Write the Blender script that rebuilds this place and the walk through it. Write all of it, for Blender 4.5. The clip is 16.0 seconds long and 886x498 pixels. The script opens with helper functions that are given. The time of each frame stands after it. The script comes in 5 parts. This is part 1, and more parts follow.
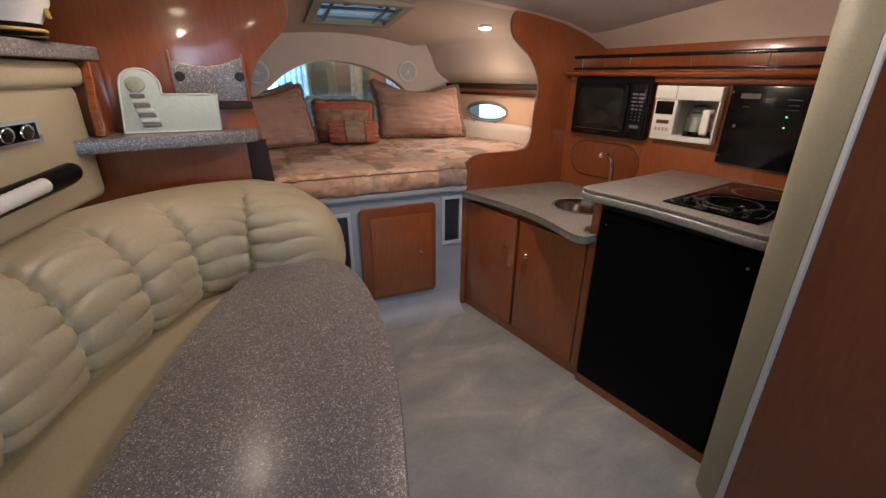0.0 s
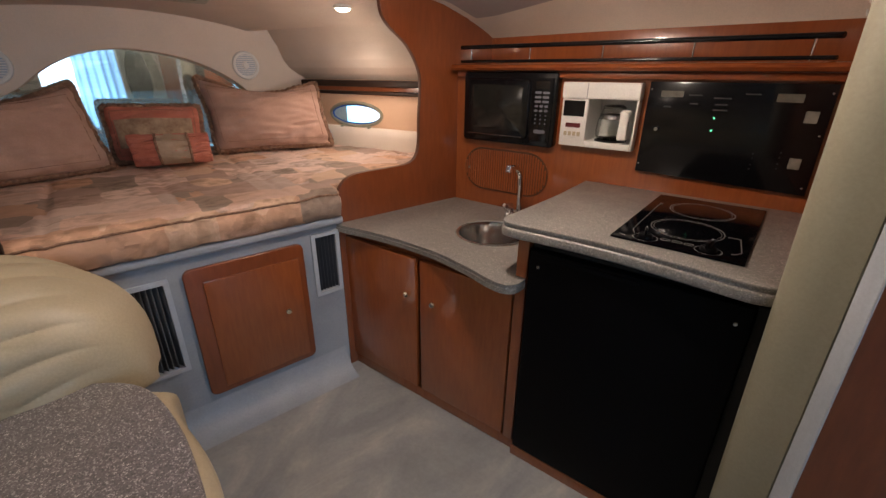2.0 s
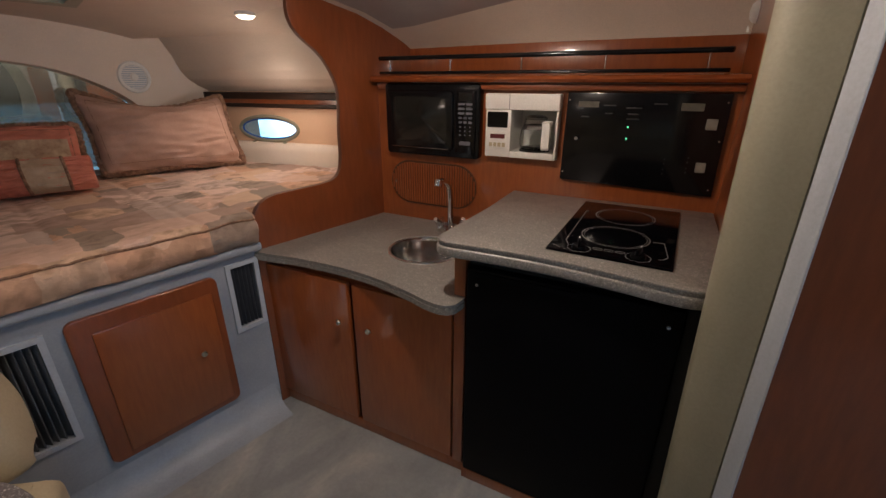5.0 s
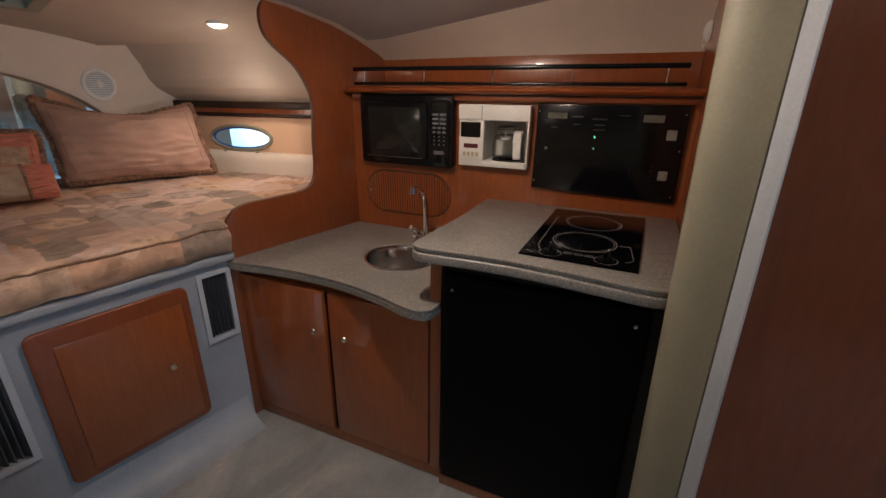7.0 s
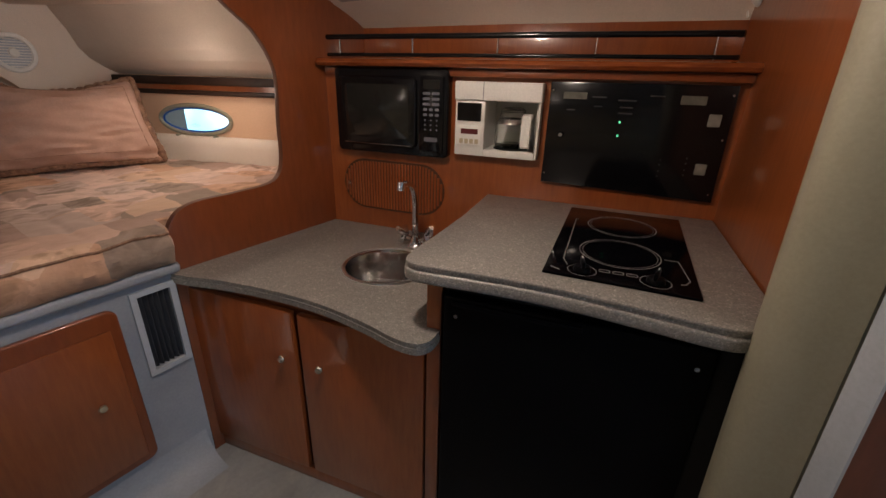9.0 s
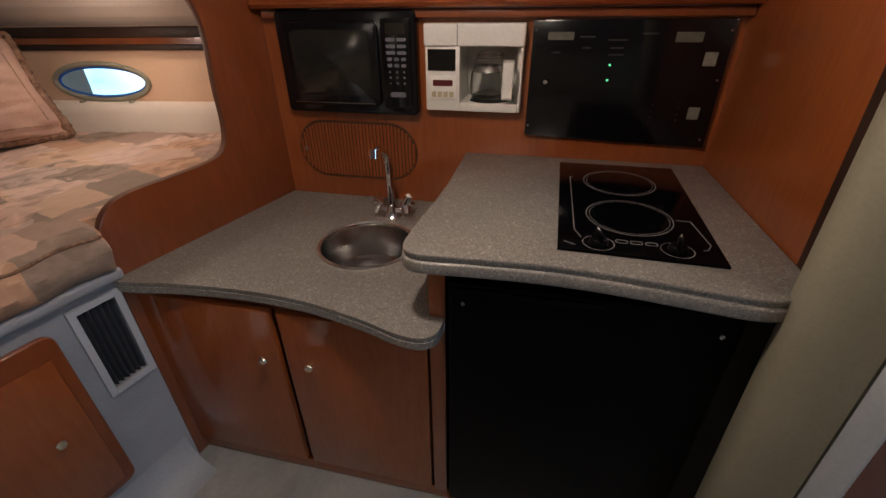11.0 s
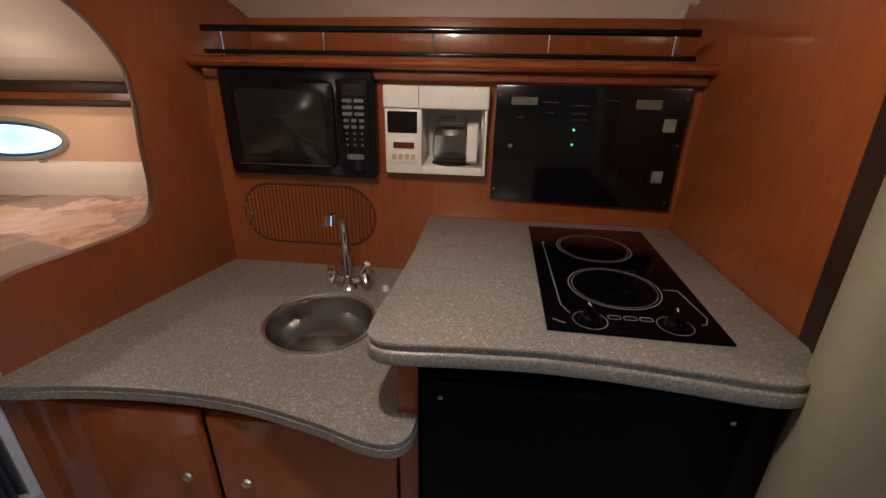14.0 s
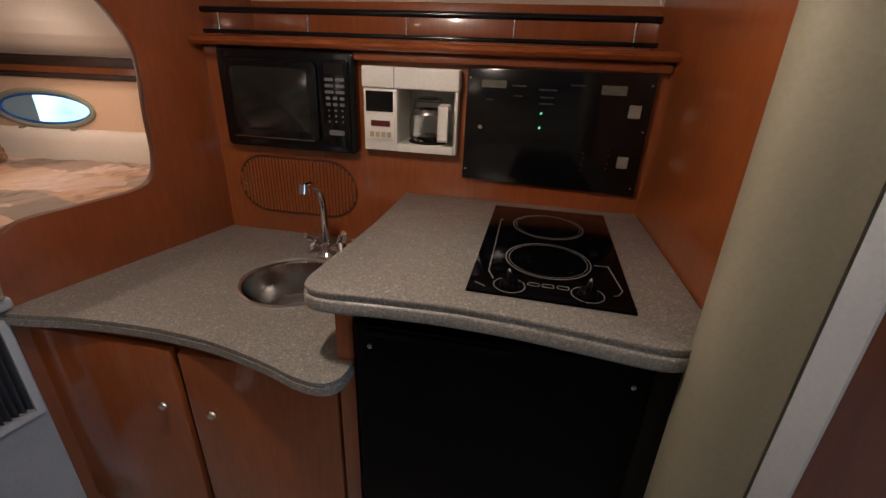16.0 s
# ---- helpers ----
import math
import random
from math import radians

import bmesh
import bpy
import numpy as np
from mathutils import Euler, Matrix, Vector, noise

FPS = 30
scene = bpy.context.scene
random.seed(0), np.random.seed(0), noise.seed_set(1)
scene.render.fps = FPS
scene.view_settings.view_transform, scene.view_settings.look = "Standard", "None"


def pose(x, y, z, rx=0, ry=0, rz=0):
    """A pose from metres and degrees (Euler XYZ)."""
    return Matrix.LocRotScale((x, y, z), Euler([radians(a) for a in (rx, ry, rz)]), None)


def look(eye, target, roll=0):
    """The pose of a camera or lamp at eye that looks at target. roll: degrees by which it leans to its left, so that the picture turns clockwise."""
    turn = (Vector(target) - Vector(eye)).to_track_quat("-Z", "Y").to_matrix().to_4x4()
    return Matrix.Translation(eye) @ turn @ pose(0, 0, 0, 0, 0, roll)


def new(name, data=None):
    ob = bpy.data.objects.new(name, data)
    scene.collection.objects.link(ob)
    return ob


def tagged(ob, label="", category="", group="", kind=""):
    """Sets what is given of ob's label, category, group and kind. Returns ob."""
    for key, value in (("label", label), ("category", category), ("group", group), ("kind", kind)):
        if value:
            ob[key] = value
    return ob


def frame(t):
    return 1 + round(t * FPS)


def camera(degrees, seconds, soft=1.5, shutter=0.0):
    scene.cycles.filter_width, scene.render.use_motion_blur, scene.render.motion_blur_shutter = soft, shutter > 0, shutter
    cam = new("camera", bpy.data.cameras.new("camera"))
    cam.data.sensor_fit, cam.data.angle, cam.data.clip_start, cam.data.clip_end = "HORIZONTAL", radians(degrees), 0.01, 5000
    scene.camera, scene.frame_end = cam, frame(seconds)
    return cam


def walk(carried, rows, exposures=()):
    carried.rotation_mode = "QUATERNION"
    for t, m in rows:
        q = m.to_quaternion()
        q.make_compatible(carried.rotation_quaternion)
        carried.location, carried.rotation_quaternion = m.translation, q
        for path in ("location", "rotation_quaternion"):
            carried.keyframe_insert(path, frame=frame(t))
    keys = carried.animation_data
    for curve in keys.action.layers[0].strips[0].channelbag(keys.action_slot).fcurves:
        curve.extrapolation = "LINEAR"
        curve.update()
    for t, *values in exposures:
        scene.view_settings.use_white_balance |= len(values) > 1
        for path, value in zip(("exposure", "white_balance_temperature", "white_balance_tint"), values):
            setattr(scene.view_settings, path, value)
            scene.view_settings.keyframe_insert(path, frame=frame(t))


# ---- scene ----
cam = camera(93.2, 16.0)
PATH = [
    (0, (0.083, 0.147, 1.331), (-1.422, 1.222, 0.568), 0.5),
    (0.5, (-0.027, 0.247, 1.309), (-1.508, 1.34, 0.527), 0.0),
    (1, (-0.146, 0.383, 1.308), (-1.567, 1.544, 0.513), 0.2),
    (1.5, (-0.247, 0.47, 1.312), (-1.521, 1.796, 0.525), 0.7),
    (2, (-0.362, 0.513, 1.324), (-1.48, 1.981, 0.552), 0.5),
    (2.5, (-0.418, 0.569, 1.319), (-1.419, 2.122, 0.553), 0.6),
    (3, (-0.457, 0.664, 1.326), (-1.431, 2.232, 0.557), -0.4),
    (3.5, (-0.463, 0.678, 1.331), (-1.388, 2.279, 0.569), -0.5),
    (4, (-0.439, 0.615, 1.335), (-1.333, 2.237, 0.579), -0.2),
    (6.5, (-0.407, 0.558, 1.338), (-1.177, 2.265, 0.635), 0.5),
    (7, (-0.405, 0.552, 1.332), (-1.152, 2.274, 0.642), 0.8),
    (7.5, (-0.418, 0.554, 1.324), (-1.142, 2.289, 0.64), 1.2),
    (8, (-0.449, 0.604, 1.319), (-1.155, 2.343, 0.627), 1.6),
    (8.5, (-0.5, 0.708, 1.303), (-1.181, 2.452, 0.598), 1.6),
    (10.8, (-0.708, 0.882, 1.331), (-1.13, 2.566, 0.337), -0.1),
    (11, (-0.705, 0.888, 1.337), (-1.093, 2.576, 0.338), -0.6),
    (11.5, (-0.702, 0.887, 1.348), (-1.017, 2.605, 0.375), -1.2),
    (12, (-0.7, 0.886, 1.343), (-0.951, 2.645, 0.425), -0.5),
    (12.5, (-0.708, 0.894, 1.344), (-0.92, 2.689, 0.487), 0.2),
    (13, (-0.733, 0.924, 1.339), (-0.923, 2.742, 0.529), 0.4),
    (13.5, (-0.754, 0.959, 1.333), (-0.933, 2.792, 0.552), 0.7),
    (14, (-0.769, 1.001, 1.325), (-0.944, 2.841, 0.56), 1.2),
    (14.5, (-0.768, 1.054, 1.343), (-0.941, 2.897, 0.586), 1.9),
    (15, (-0.761, 1.08, 1.337), (-0.941, 2.922, 0.581), 2.0),
    (15.5, (-0.714, 1.015, 1.33), (-0.907, 2.85, 0.559), 1.9),
    (16, (-0.569, 0.943, 1.31), (-0.891, 2.745, 0.505), 2.5),
]
walk(cam, [(t, look(eye, target, roll)) for t, eye, target, roll in PATH], [(0, -0.53), (1.5, -0.46), (2.5, -0.76), (3.5, -1.0), (8, -1.02), (11, -1.16), (13, -1.02), (14.5, -0.94), (16, -1.06)])

# ---- daylight, lamps, exposure ----
world = bpy.data.worlds.new("world")
scene.world = world
world.use_nodes = True
wn = world.node_tree
sky = wn.nodes.new("ShaderNodeTexSky")
sky.sky_type, sky.sun_disc = "NISHITA", False
sky.sun_elevation, sky.sun_rotation = radians(40), radians(194)
wn.links.new(sky.outputs[0], wn.nodes["Background"].inputs[0])
wn.nodes["Background"].inputs[1].default_value = 0.15
sun = new("sun", bpy.data.lights.new("sun", "SUN"))
sun.data.energy, sun.data.angle, sun.data.color = 5.0, radians(0.5), (1.0, 0.95, 0.88)
sun.matrix_world = look((-2, -8, 7), (0, 0, 0))

DOWNLIGHT_WATTS, DAY_WATTS = 14.0, 40.0
WARM = (1.0, 0.82, 0.69)

# ---- frames: the boat (across, forward, up) and the settee back ----
LEANING = radians(12.4)
BOAT = Matrix(((math.sin(LEANING), -math.cos(LEANING), 0, -1.873), (math.cos(LEANING), math.sin(LEANING), 0, 1.0), (0, 0, 1, 0), (0, 0, 0, 1)))
BACK = Matrix(((0.921, 0.390, 0, -1.95), (-0.390, 0.921, 0, 0.02), (0, 0, 1, 0), (0, 0, 0, 1)))
HERE = Matrix.Identity(4)
BASES = {}


# ---- materials ----
def material(name, colour, rough=0.5, metal=0.0, coat=0.0):
    m = bpy.data.materials.new(name)
    m.use_nodes = True
    b = m.node_tree.nodes["Principled BSDF"]
    b.inputs["Base Color"].default_value = (*colour, 1)
    b.inputs["Roughness"].default_value = rough
    b.inputs["Metallic"].default_value = metal
    b.inputs["Coat Weight"].default_value = coat
    b.inputs["Coat Roughness"].default_value = 0.08
    return m


def kit(m):
    t = m.node_tree
    b = t.nodes["Principled BSDF"]

    def node(kind, **values):
        n = t.nodes.new(kind)
        for key, value in values.items():
            n.inputs[key].default_value = value
        return n

    return t, b, node


def texture(t, node, scale, detail=4.0, stretch=(1, 1, 1), rough=0.6, distort=0.0):
    co = t.nodes.new("ShaderNodeTexCoord")
    mp = t.nodes.new("ShaderNodeMapping")
    mp.inputs["Scale"].default_value = stretch
    t.links.new(co.outputs["Object"], mp.inputs[0])
    n = node("ShaderNodeTexNoise", Scale=scale, Detail=detail, Roughness=rough, Distortion=distort)
    t.links.new(mp.outputs[0], n.inputs["Vector"])
    return n


def ramp(t, source, stops):
    r = t.nodes.new("ShaderNodeValToRGB")
    while len(r.color_ramp.elements) < len(stops):
        r.color_ramp.elements.new(0.5)
    for e, (at, c) in zip(r.color_ramp.elements, stops):
        e.position, e.color = at, (*c, 1)
    t.links.new(source, r.inputs[0])
    return r


def mixed(t, kind, factor, a, b):
    m = t.nodes.new("ShaderNodeMix")
    m.data_type, m.blend_type = "RGBA", kind
    if hasattr(factor, "links"):
        t.links.new(factor, m.inputs[0])
    else:
        m.inputs[0].default_value = factor
    t.links.new(a, m.inputs[6])
    t.links.new(b, m.inputs[7])
    return m.outputs[2]


def bumped(t, b, source, strength, distance=0.002):
    n = t.nodes.new("ShaderNodeBump")
    n.inputs["Strength"].default_value, n.inputs["Distance"].default_value = strength, distance
    t.links.new(source, n.inputs["Height"])
    t.links.new(n.outputs[0], b.inputs["Normal"])


def wood(name, dark, light, grain=(9, 9, 0.9), coat=0.5, rough=0.3):
    m = material(name, light, rough, 0, coat)
    t, b, node = kit(m)
    fine = texture(t, node, 14, 6, grain)
    wide = texture(t, node, 2.2, 3, (grain[0] / 6, grain[1] / 6, grain[2]))
    low = ramp(t, fine.outputs[0], [(0.3, dark), (0.7, light)])
    patch = ramp(t, wide.outputs[0], [(0.18, (0.74, 0.71, 0.68)), (0.82, (1.20, 1.18, 1.16))])
    t.links.new(mixed(t, "MULTIPLY", 1.0, low.outputs[0], patch.outputs[0]), b.inputs["Base Color"])
    gloss = ramp(t, wide.outputs[0], [(0.2, (rough - 0.04,) * 3), (0.8, (rough + 0.06,) * 3)])
    t.links.new(gloss.outputs[0], b.inputs["Roughness"])
    bumped(t, b, fine.outputs[0], 0.03)
    return m


def speckled(name, ground, deep, fleck, fine=1.0, soft=1.0):
    m = material(name, ground, 0.25, 0, 0.25)
    t, b, node = kit(m)
    b.inputs["Coat Roughness"].default_value = 0.22
    co = t.nodes.new("ShaderNodeTexCoord")
    v = node("ShaderNodeTexVoronoi", Scale=420.0 * fine)
    t.links.new(co.outputs["Object"], v.inputs["Vector"])
    pick = t.nodes.new("ShaderNodeSeparateColor")
    t.links.new(v.outputs["Color"], pick.inputs[0])
    flecks = ramp(t, pick.outputs[0], [(0.0, deep), (0.3, ground), (0.8, ground), (0.93, fleck)])
    big = node("ShaderNodeTexVoronoi", Scale=210.0 * fine)
    t.links.new(co.outputs["Object"], big.inputs["Vector"])
    pick2 = t.nodes.new("ShaderNodeSeparateColor")
    t.links.new(big.outputs["Color"], pick2.inputs[0])
    chips = ramp(t, pick2.outputs[1], [(0.0, (1 - 0.25 * soft,) * 3), (0.25, (1, 1, 1)), (0.85, (1, 1, 1)), (0.97, (1 + 0.6 * soft, 1 + 0.57 * soft, 1 + 0.53 * soft))])
    cloud = ramp(t, texture(t, node, 5, 3).outputs[0], [(0.3, (0.96, 0.96, 0.97)), (0.7, (1.04, 1.03, 1.02))])
    c = mixed(t, "MULTIPLY", 1.0, flecks.outputs[0], chips.outputs[0])
    t.links.new(mixed(t, "MULTIPLY", 1.0, c, cloud.outputs[0]), b.inputs["Base Color"])
    wear = ramp(t, texture(t, node, 18, 4).outputs[0], [(0.3, (0.30,) * 3), (0.75, (0.44,) * 3)])
    t.links.new(wear.outputs[0], b.inputs["Roughness"])
    return m


def cloudy(name, low, high, scale, rough=0.6, bump=0.1, fine=90.0, coat=0.0, distance=0.001):
    m = material(name, high, rough, 0, coat)
    t, b, node = kit(m)
    wide = texture(t, node, scale, 5)
    small = texture(t, node, fine, 4)
    c = ramp(t, wide.outputs[0], [(0.32, low), (0.68, high)])
    s = ramp(t, small.outputs[0], [(0.3, (0.93, 0.93, 0.93)), (0.7, (1.05, 1.05, 1.05))])
    t.links.new(mixed(t, "MULTIPLY", 1.0, c.outputs[0], s.outputs[0]), b.inputs["Base Color"])
    g = ramp(t, wide.outputs[0], [(0.3, (max(rough - 0.08, 0.02),) * 3), (0.7, (rough + 0.08,) * 3)])
    t.links.new(g.outputs[0], b.inputs["Roughness"])
    bumped(t, b, small.outputs[0], bump, distance)
    return m


def quilted(name):
    m = material(name, (0.5, 0.36, 0.25), 0.85)
    t, b, node = kit(m)
    co = t.nodes.new("ShaderNodeTexCoord")
    warp = texture(t, node, 9, 4)
    add = t.nodes.new("ShaderNodeVectorMath")
    add.operation = "MULTIPLY_ADD"
    add.inputs[1].default_value = (0.03, 0.03, 0.03)
    t.links.new(warp.outputs["Color"], add.inputs[0])
    t.links.new(co.outputs["Object"], add.inputs[2])
    v = node("ShaderNodeTexVoronoi", Scale=6.5, Randomness=0.62)
    v.distance = "CHEBYCHEV"
    t.links.new(add.outputs[0], v.inputs["Vector"])
    pick = t.nodes.new("ShaderNodeSeparateColor")
    t.links.new(v.outputs["Color"], pick.inputs[0])
    patches = ramp(t, pick.outputs[0], [(0.0, (0.31, 0.225, 0.175)), (0.13, (0.60, 0.40, 0.28)), (0.27, (0.54, 0.32, 0.21)), (0.42, (0.62, 0.44, 0.36)), (0.60, (0.42, 0.28, 0.22)), (0.74, (0.60, 0.40, 0.31)), (0.88, (0.49, 0.36, 0.30))])
    patches.color_ramp.interpolation = "CONSTANT"
    motif = texture(t, node, 15, 3, (1, 1.7, 1), 0.5, 0.5)
    leaf = ramp(t, motif.outputs[0], [(0.36, (0.50, 0.47, 0.42)), (0.41, (0.66, 0.62, 0.56)), (0.47, (1.0, 0.98, 0.95)), (0.55, (1.03, 1.01, 1.0)), (0.585, (1.34, 1.34, 1.34)), (0.66, (1.24, 1.22, 1.22))])
    where = ramp(t, pick.outputs[1], [(0.25, (0.12,) * 3), (0.6, (0.62,) * 3)])
    t.links.new(mixed(t, "MULTIPLY", where.outputs[0], patches.outputs[0], leaf.outputs[0]), b.inputs["Base Color"])
    bumped(t, b, texture(t, node, 18, 5, (0.8, 3, 2)).outputs[0], 0.6, 0.006)
    return m


def glowing(name, colour, strength):
    m = material(name, colour, 0.4)
    b = m.node_tree.nodes["Principled BSDF"]
    b.inputs["Emission Color"].default_value = (*colour, 1)
    b.inputs["Emission Strength"].default_value = strength
    return m


def glassy(name, colour, rough=0.0):
    m = material(name, colour, rough)
    m.node_tree.nodes["Principled BSDF"].inputs["Transmission Weight"].default_value = 1.0
    return m


CHERRY = wood("cherry_panel", (0.255, 0.064, 0.0165), (0.325, 0.091, 0.024), (5, 5, 0.7), 0.9)
CHERRY_DEEP = wood("cherry_dark", (0.188, 0.047, 0.0142), (0.238, 0.063, 0.019), (5, 5, 0.9), 0.7)
CHERRY_BAR = wood("cherry_rail", (0.17, 0.04, 0.011), (0.33, 0.09, 0.026), (0.9, 9, 9), 0.8, 0.2)
DARK_TRIM = cloudy("dark_trim", (0.022, 0.012, 0.009), (0.04, 0.022, 0.016), 9, 0.45)
DARK_TRIM.node_tree.nodes["Principled BSDF"].inputs["Specular IOR Level"].default_value = 0.2
LINER_PALE = cloudy("pale_liner", (0.67, 0.57, 0.475), (0.75, 0.64, 0.54), 2.5, 0.7, 0.3, 220)
STONE = speckled("speckled_worktop", (0.225, 0.212, 0.195), (0.150, 0.142, 0.134), (0.34, 0.32, 0.29), 1.05, 0.75)
STONE_COOL = speckled("speckled_table", (0.170, 0.156, 0.162), (0.095, 0.088, 0.096), (0.44, 0.42, 0.42))
CREAM = cloudy("cream_vinyl", (0.43, 0.365, 0.245), (0.51, 0.435, 0.30), 3, 0.4, 0.25, 160)
COLUMN = cloudy("pale_vinyl", (0.26, 0.245, 0.178), (0.32, 0.30, 0.222), 2, 0.45, 0.2, 140)
LINER = cloudy("headliner", (0.50, 0.415, 0.345), (0.58, 0.49, 0.41), 2.5, 0.7, 0.3, 220)
LINER_GREY = cloudy("suede_liner", (0.36, 0.31, 0.29), (0.43, 0.38, 0.35), 2.5, 0.85, 0.3, 220)
GELCOAT = cloudy("gelcoat", (0.27, 0.30, 0.35), (0.375, 0.40, 0.44), 3, 0.42, 0.25, 120)
FLOORING = cloudy("marled_floor", (0.27, 0.27, 0.265), (0.37, 0.37, 0.365), 2.6, 0.55, 0.25, 60)
ft, fb, fnode = kit(FLOORING)
streak = ramp(ft, texture(ft, fnode, 3.0, 5, (1.0, 0.45, 1), 0.6, 1.6).outputs[0], [(0.34, (0.84, 0.85, 0.86)), (0.50, (1, 1, 1)), (0.60, (1.14, 1.11, 1.07)), (0.70, (1.42, 1.34, 1.24))])
old = fb.inputs["Base Color"].links[0].from_socket
ft.links.new(mixed(ft, "MULTIPLY", 1.0, old, streak.outputs[0]), fb.inputs["Base Color"])
HULL = cloudy("berth_side", (0.66, 0.42, 0.27), (0.74, 0.50, 0.34), 2, 0.6, 0.2, 150)
BLACK = material("black_gloss", (0.004, 0.004, 0.005), 0.14)
BLACK.node_tree.nodes["Principled BSDF"].inputs["Specular IOR Level"].default_value = 0.42
BLACK_SOFT = cloudy("black_satin", (0.0018, 0.0018, 0.0024), (0.0026, 0.0026, 0.0034), 5, 0.42, 0.1, 200)
BLACK_SOFT.node_tree.nodes["Principled BSDF"].inputs["Specular IOR Level"].default_value = 0.08
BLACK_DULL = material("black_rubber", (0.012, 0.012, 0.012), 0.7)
GLASS_TOP = material("ceramic_glass", (0.002, 0.002, 0.003), 0.10)
GLASS_TOP.node_tree.nodes["Principled BSDF"].inputs["Specular IOR Level"].default_value = 0.06
SMOKED = material("smoked_glass", (0.014, 0.0135, 0.012), 0.12)
TINT_PANE = material("tinted_pane", (0.010, 0.006, 0.006), 0.25)
INK = material("pale_print", (0.22, 0.22, 0.21), 0.5)
WHITE = cloudy("white_plastic", (0.72, 0.70, 0.66), (0.80, 0.78, 0.74), 6, 0.35, 0.1, 150)
GREY_KEY = material("grey_key", (0.12, 0.12, 0.14), 0.5)
PRINT = material("faint_print", (0.018, 0.018, 0.018), 0.6)
LABEL = cloudy("metal_label", (0.15, 0.14, 0.115), (0.24, 0.22, 0.185), 40, 0.45, 0.1)
DULL_LABEL = cloudy("dull_label", (0.07, 0.065, 0.05), (0.13, 0.12, 0.095), 40, 0.5, 0.1)
CHROME = material("chrome", (0.78, 0.78, 0.80), 0.08, 1.0)
STEEL = cloudy("brushed_steel", (0.54, 0.54, 0.54), (0.62, 0.62, 0.61), 3, 0.17, 0.06)
STEEL.node_tree.nodes["Principled BSDF"].inputs["Metallic"].default_value = 1.0
RIM_STEEL = material("rim_steel", (0.80, 0.80, 0.80), 0.28, 1.0)
BRASS = material("brass", (0.84, 0.74, 0.58), 0.18, 1.0)
MIRROR = material("mirror_glass", (0.86, 0.86, 0.86), 0.01, 1.0)
QUILT = quilted("patchwork")
TAN = cloudy("tan_velvet", (0.40, 0.235, 0.175), (0.50, 0.315, 0.24), 7, 0.8, 0.4, 140)
CORD = cloudy("twisted_cord", (0.13, 0.062, 0.036), (0.33, 0.19, 0.12), 70, 0.8, 0.6, 200)
CORAL = cloudy("coral_velvet", (0.46, 0.13, 0.085), (0.56, 0.20, 0.13), 9, 0.8, 0.3, 160)
TAPESTRY = cloudy("tapestry", (0.26, 0.15, 0.09), (0.52, 0.38, 0.24), 22, 0.85, 0.4, 120)
OLIVE = cloudy("olive_satin", (0.32, 0.22, 0.14), (0.44, 0.32, 0.22), 20, 0.6, 0.3, 120)
PORT_GLASS = glassy("port_glass", (0.84, 0.95, 1.0))
EDGE_BROWN = cloudy("brown_edge", (0.05, 0.018, 0.010), (0.085, 0.03, 0.015), 6, 0.4)
EDGE_MATT = cloudy("matt_edge", (0.11, 0.034, 0.014), (0.15, 0.05, 0.02), 6, 0.6)
MOULDING = cloudy("moulding", (0.39, 0.43, 0.48), (0.46, 0.50, 0.55), 3, 0.4, 0.2, 140)
MINT = cloudy("pale_mint_board", (0.50, 0.58, 0.53), (0.56, 0.64, 0.59), 4, 0.5, 0.1)
CLOTH = cloudy("white_cloth", (0.66, 0.65, 0.64), (0.74, 0.73, 0.72), 8, 0.85, 0.3, 200)
GOLD = cloudy("gold_braid", (0.38, 0.25, 0.07), (0.58, 0.40, 0.13), 60, 0.5, 0.4)
LAMP = glowing("lamp_glass", (1.0, 0.84, 0.62), 16.0)
GREEN_LED = glowing("green_led", (0.15, 1.0, 0.45), 2.5)
RED_LED = glowing("red_display", (0.09, 0.01, 0.012), 0.05)
CLEAR = glassy("clear_glass", (0.93, 0.95, 0.94))
TINTED = glassy("blue_acrylic", (0.42, 0.66, 0.86))
VENT_WHITE = cloudy("vent_plastic", (0.42, 0.46, 0.52), (0.49, 0.53, 0.58), 6, 0.35, 0.1)
SHEER = material("sheer_cloth", (0.50, 0.70, 0.90), 0.9)
SHEER.node_tree.nodes["Principled BSDF"].inputs["Transmission Weight"].default_value = 0.0
sheer_tree, sheer_b, sheer_node = kit(SHEER)
sheer_mix, sheer_t = sheer_node("ShaderNodeMixShader", Fac=0.75), sheer_node("ShaderNodeBsdfTranslucent", Color=(0.50, 0.78, 1.0, 1))
sheer_tree.links.new(sheer_b.outputs[0], sheer_mix.inputs[1])
sheer_tree.links.new(sheer_t.outputs[0], sheer_mix.inputs[2])
sheer_tree.links.new(sheer_mix.outputs[0], sheer_tree.nodes["Material Output"].inputs[0])
WATER = cloudy("harbour_water", (0.10, 0.34, 0.50), (0.18, 0.50, 0.68), 0.8, 0.15, 0.6, 6)
CANVAS = cloudy("blue_canvas", (0.02, 0.10, 0.42), (0.04, 0.17, 0.55), 3, 0.8, 0.2)


# ---- mesh helpers ----
def mesh_of(name, bm, mat, smooth=False):
    bmesh.ops.recalc_face_normals(bm, faces=bm.faces)
    me = bpy.data.meshes.new(name)
    if smooth:
        for f in bm.faces:
            f.smooth = True
        for e in bm.edges:
            if len(e.link_faces) == 2 and e.calc_face_angle(0) > radians(38):
                e.smooth = False
    bm.to_mesh(me)
    bm.free()
    me.materials.append(mat)
    return me


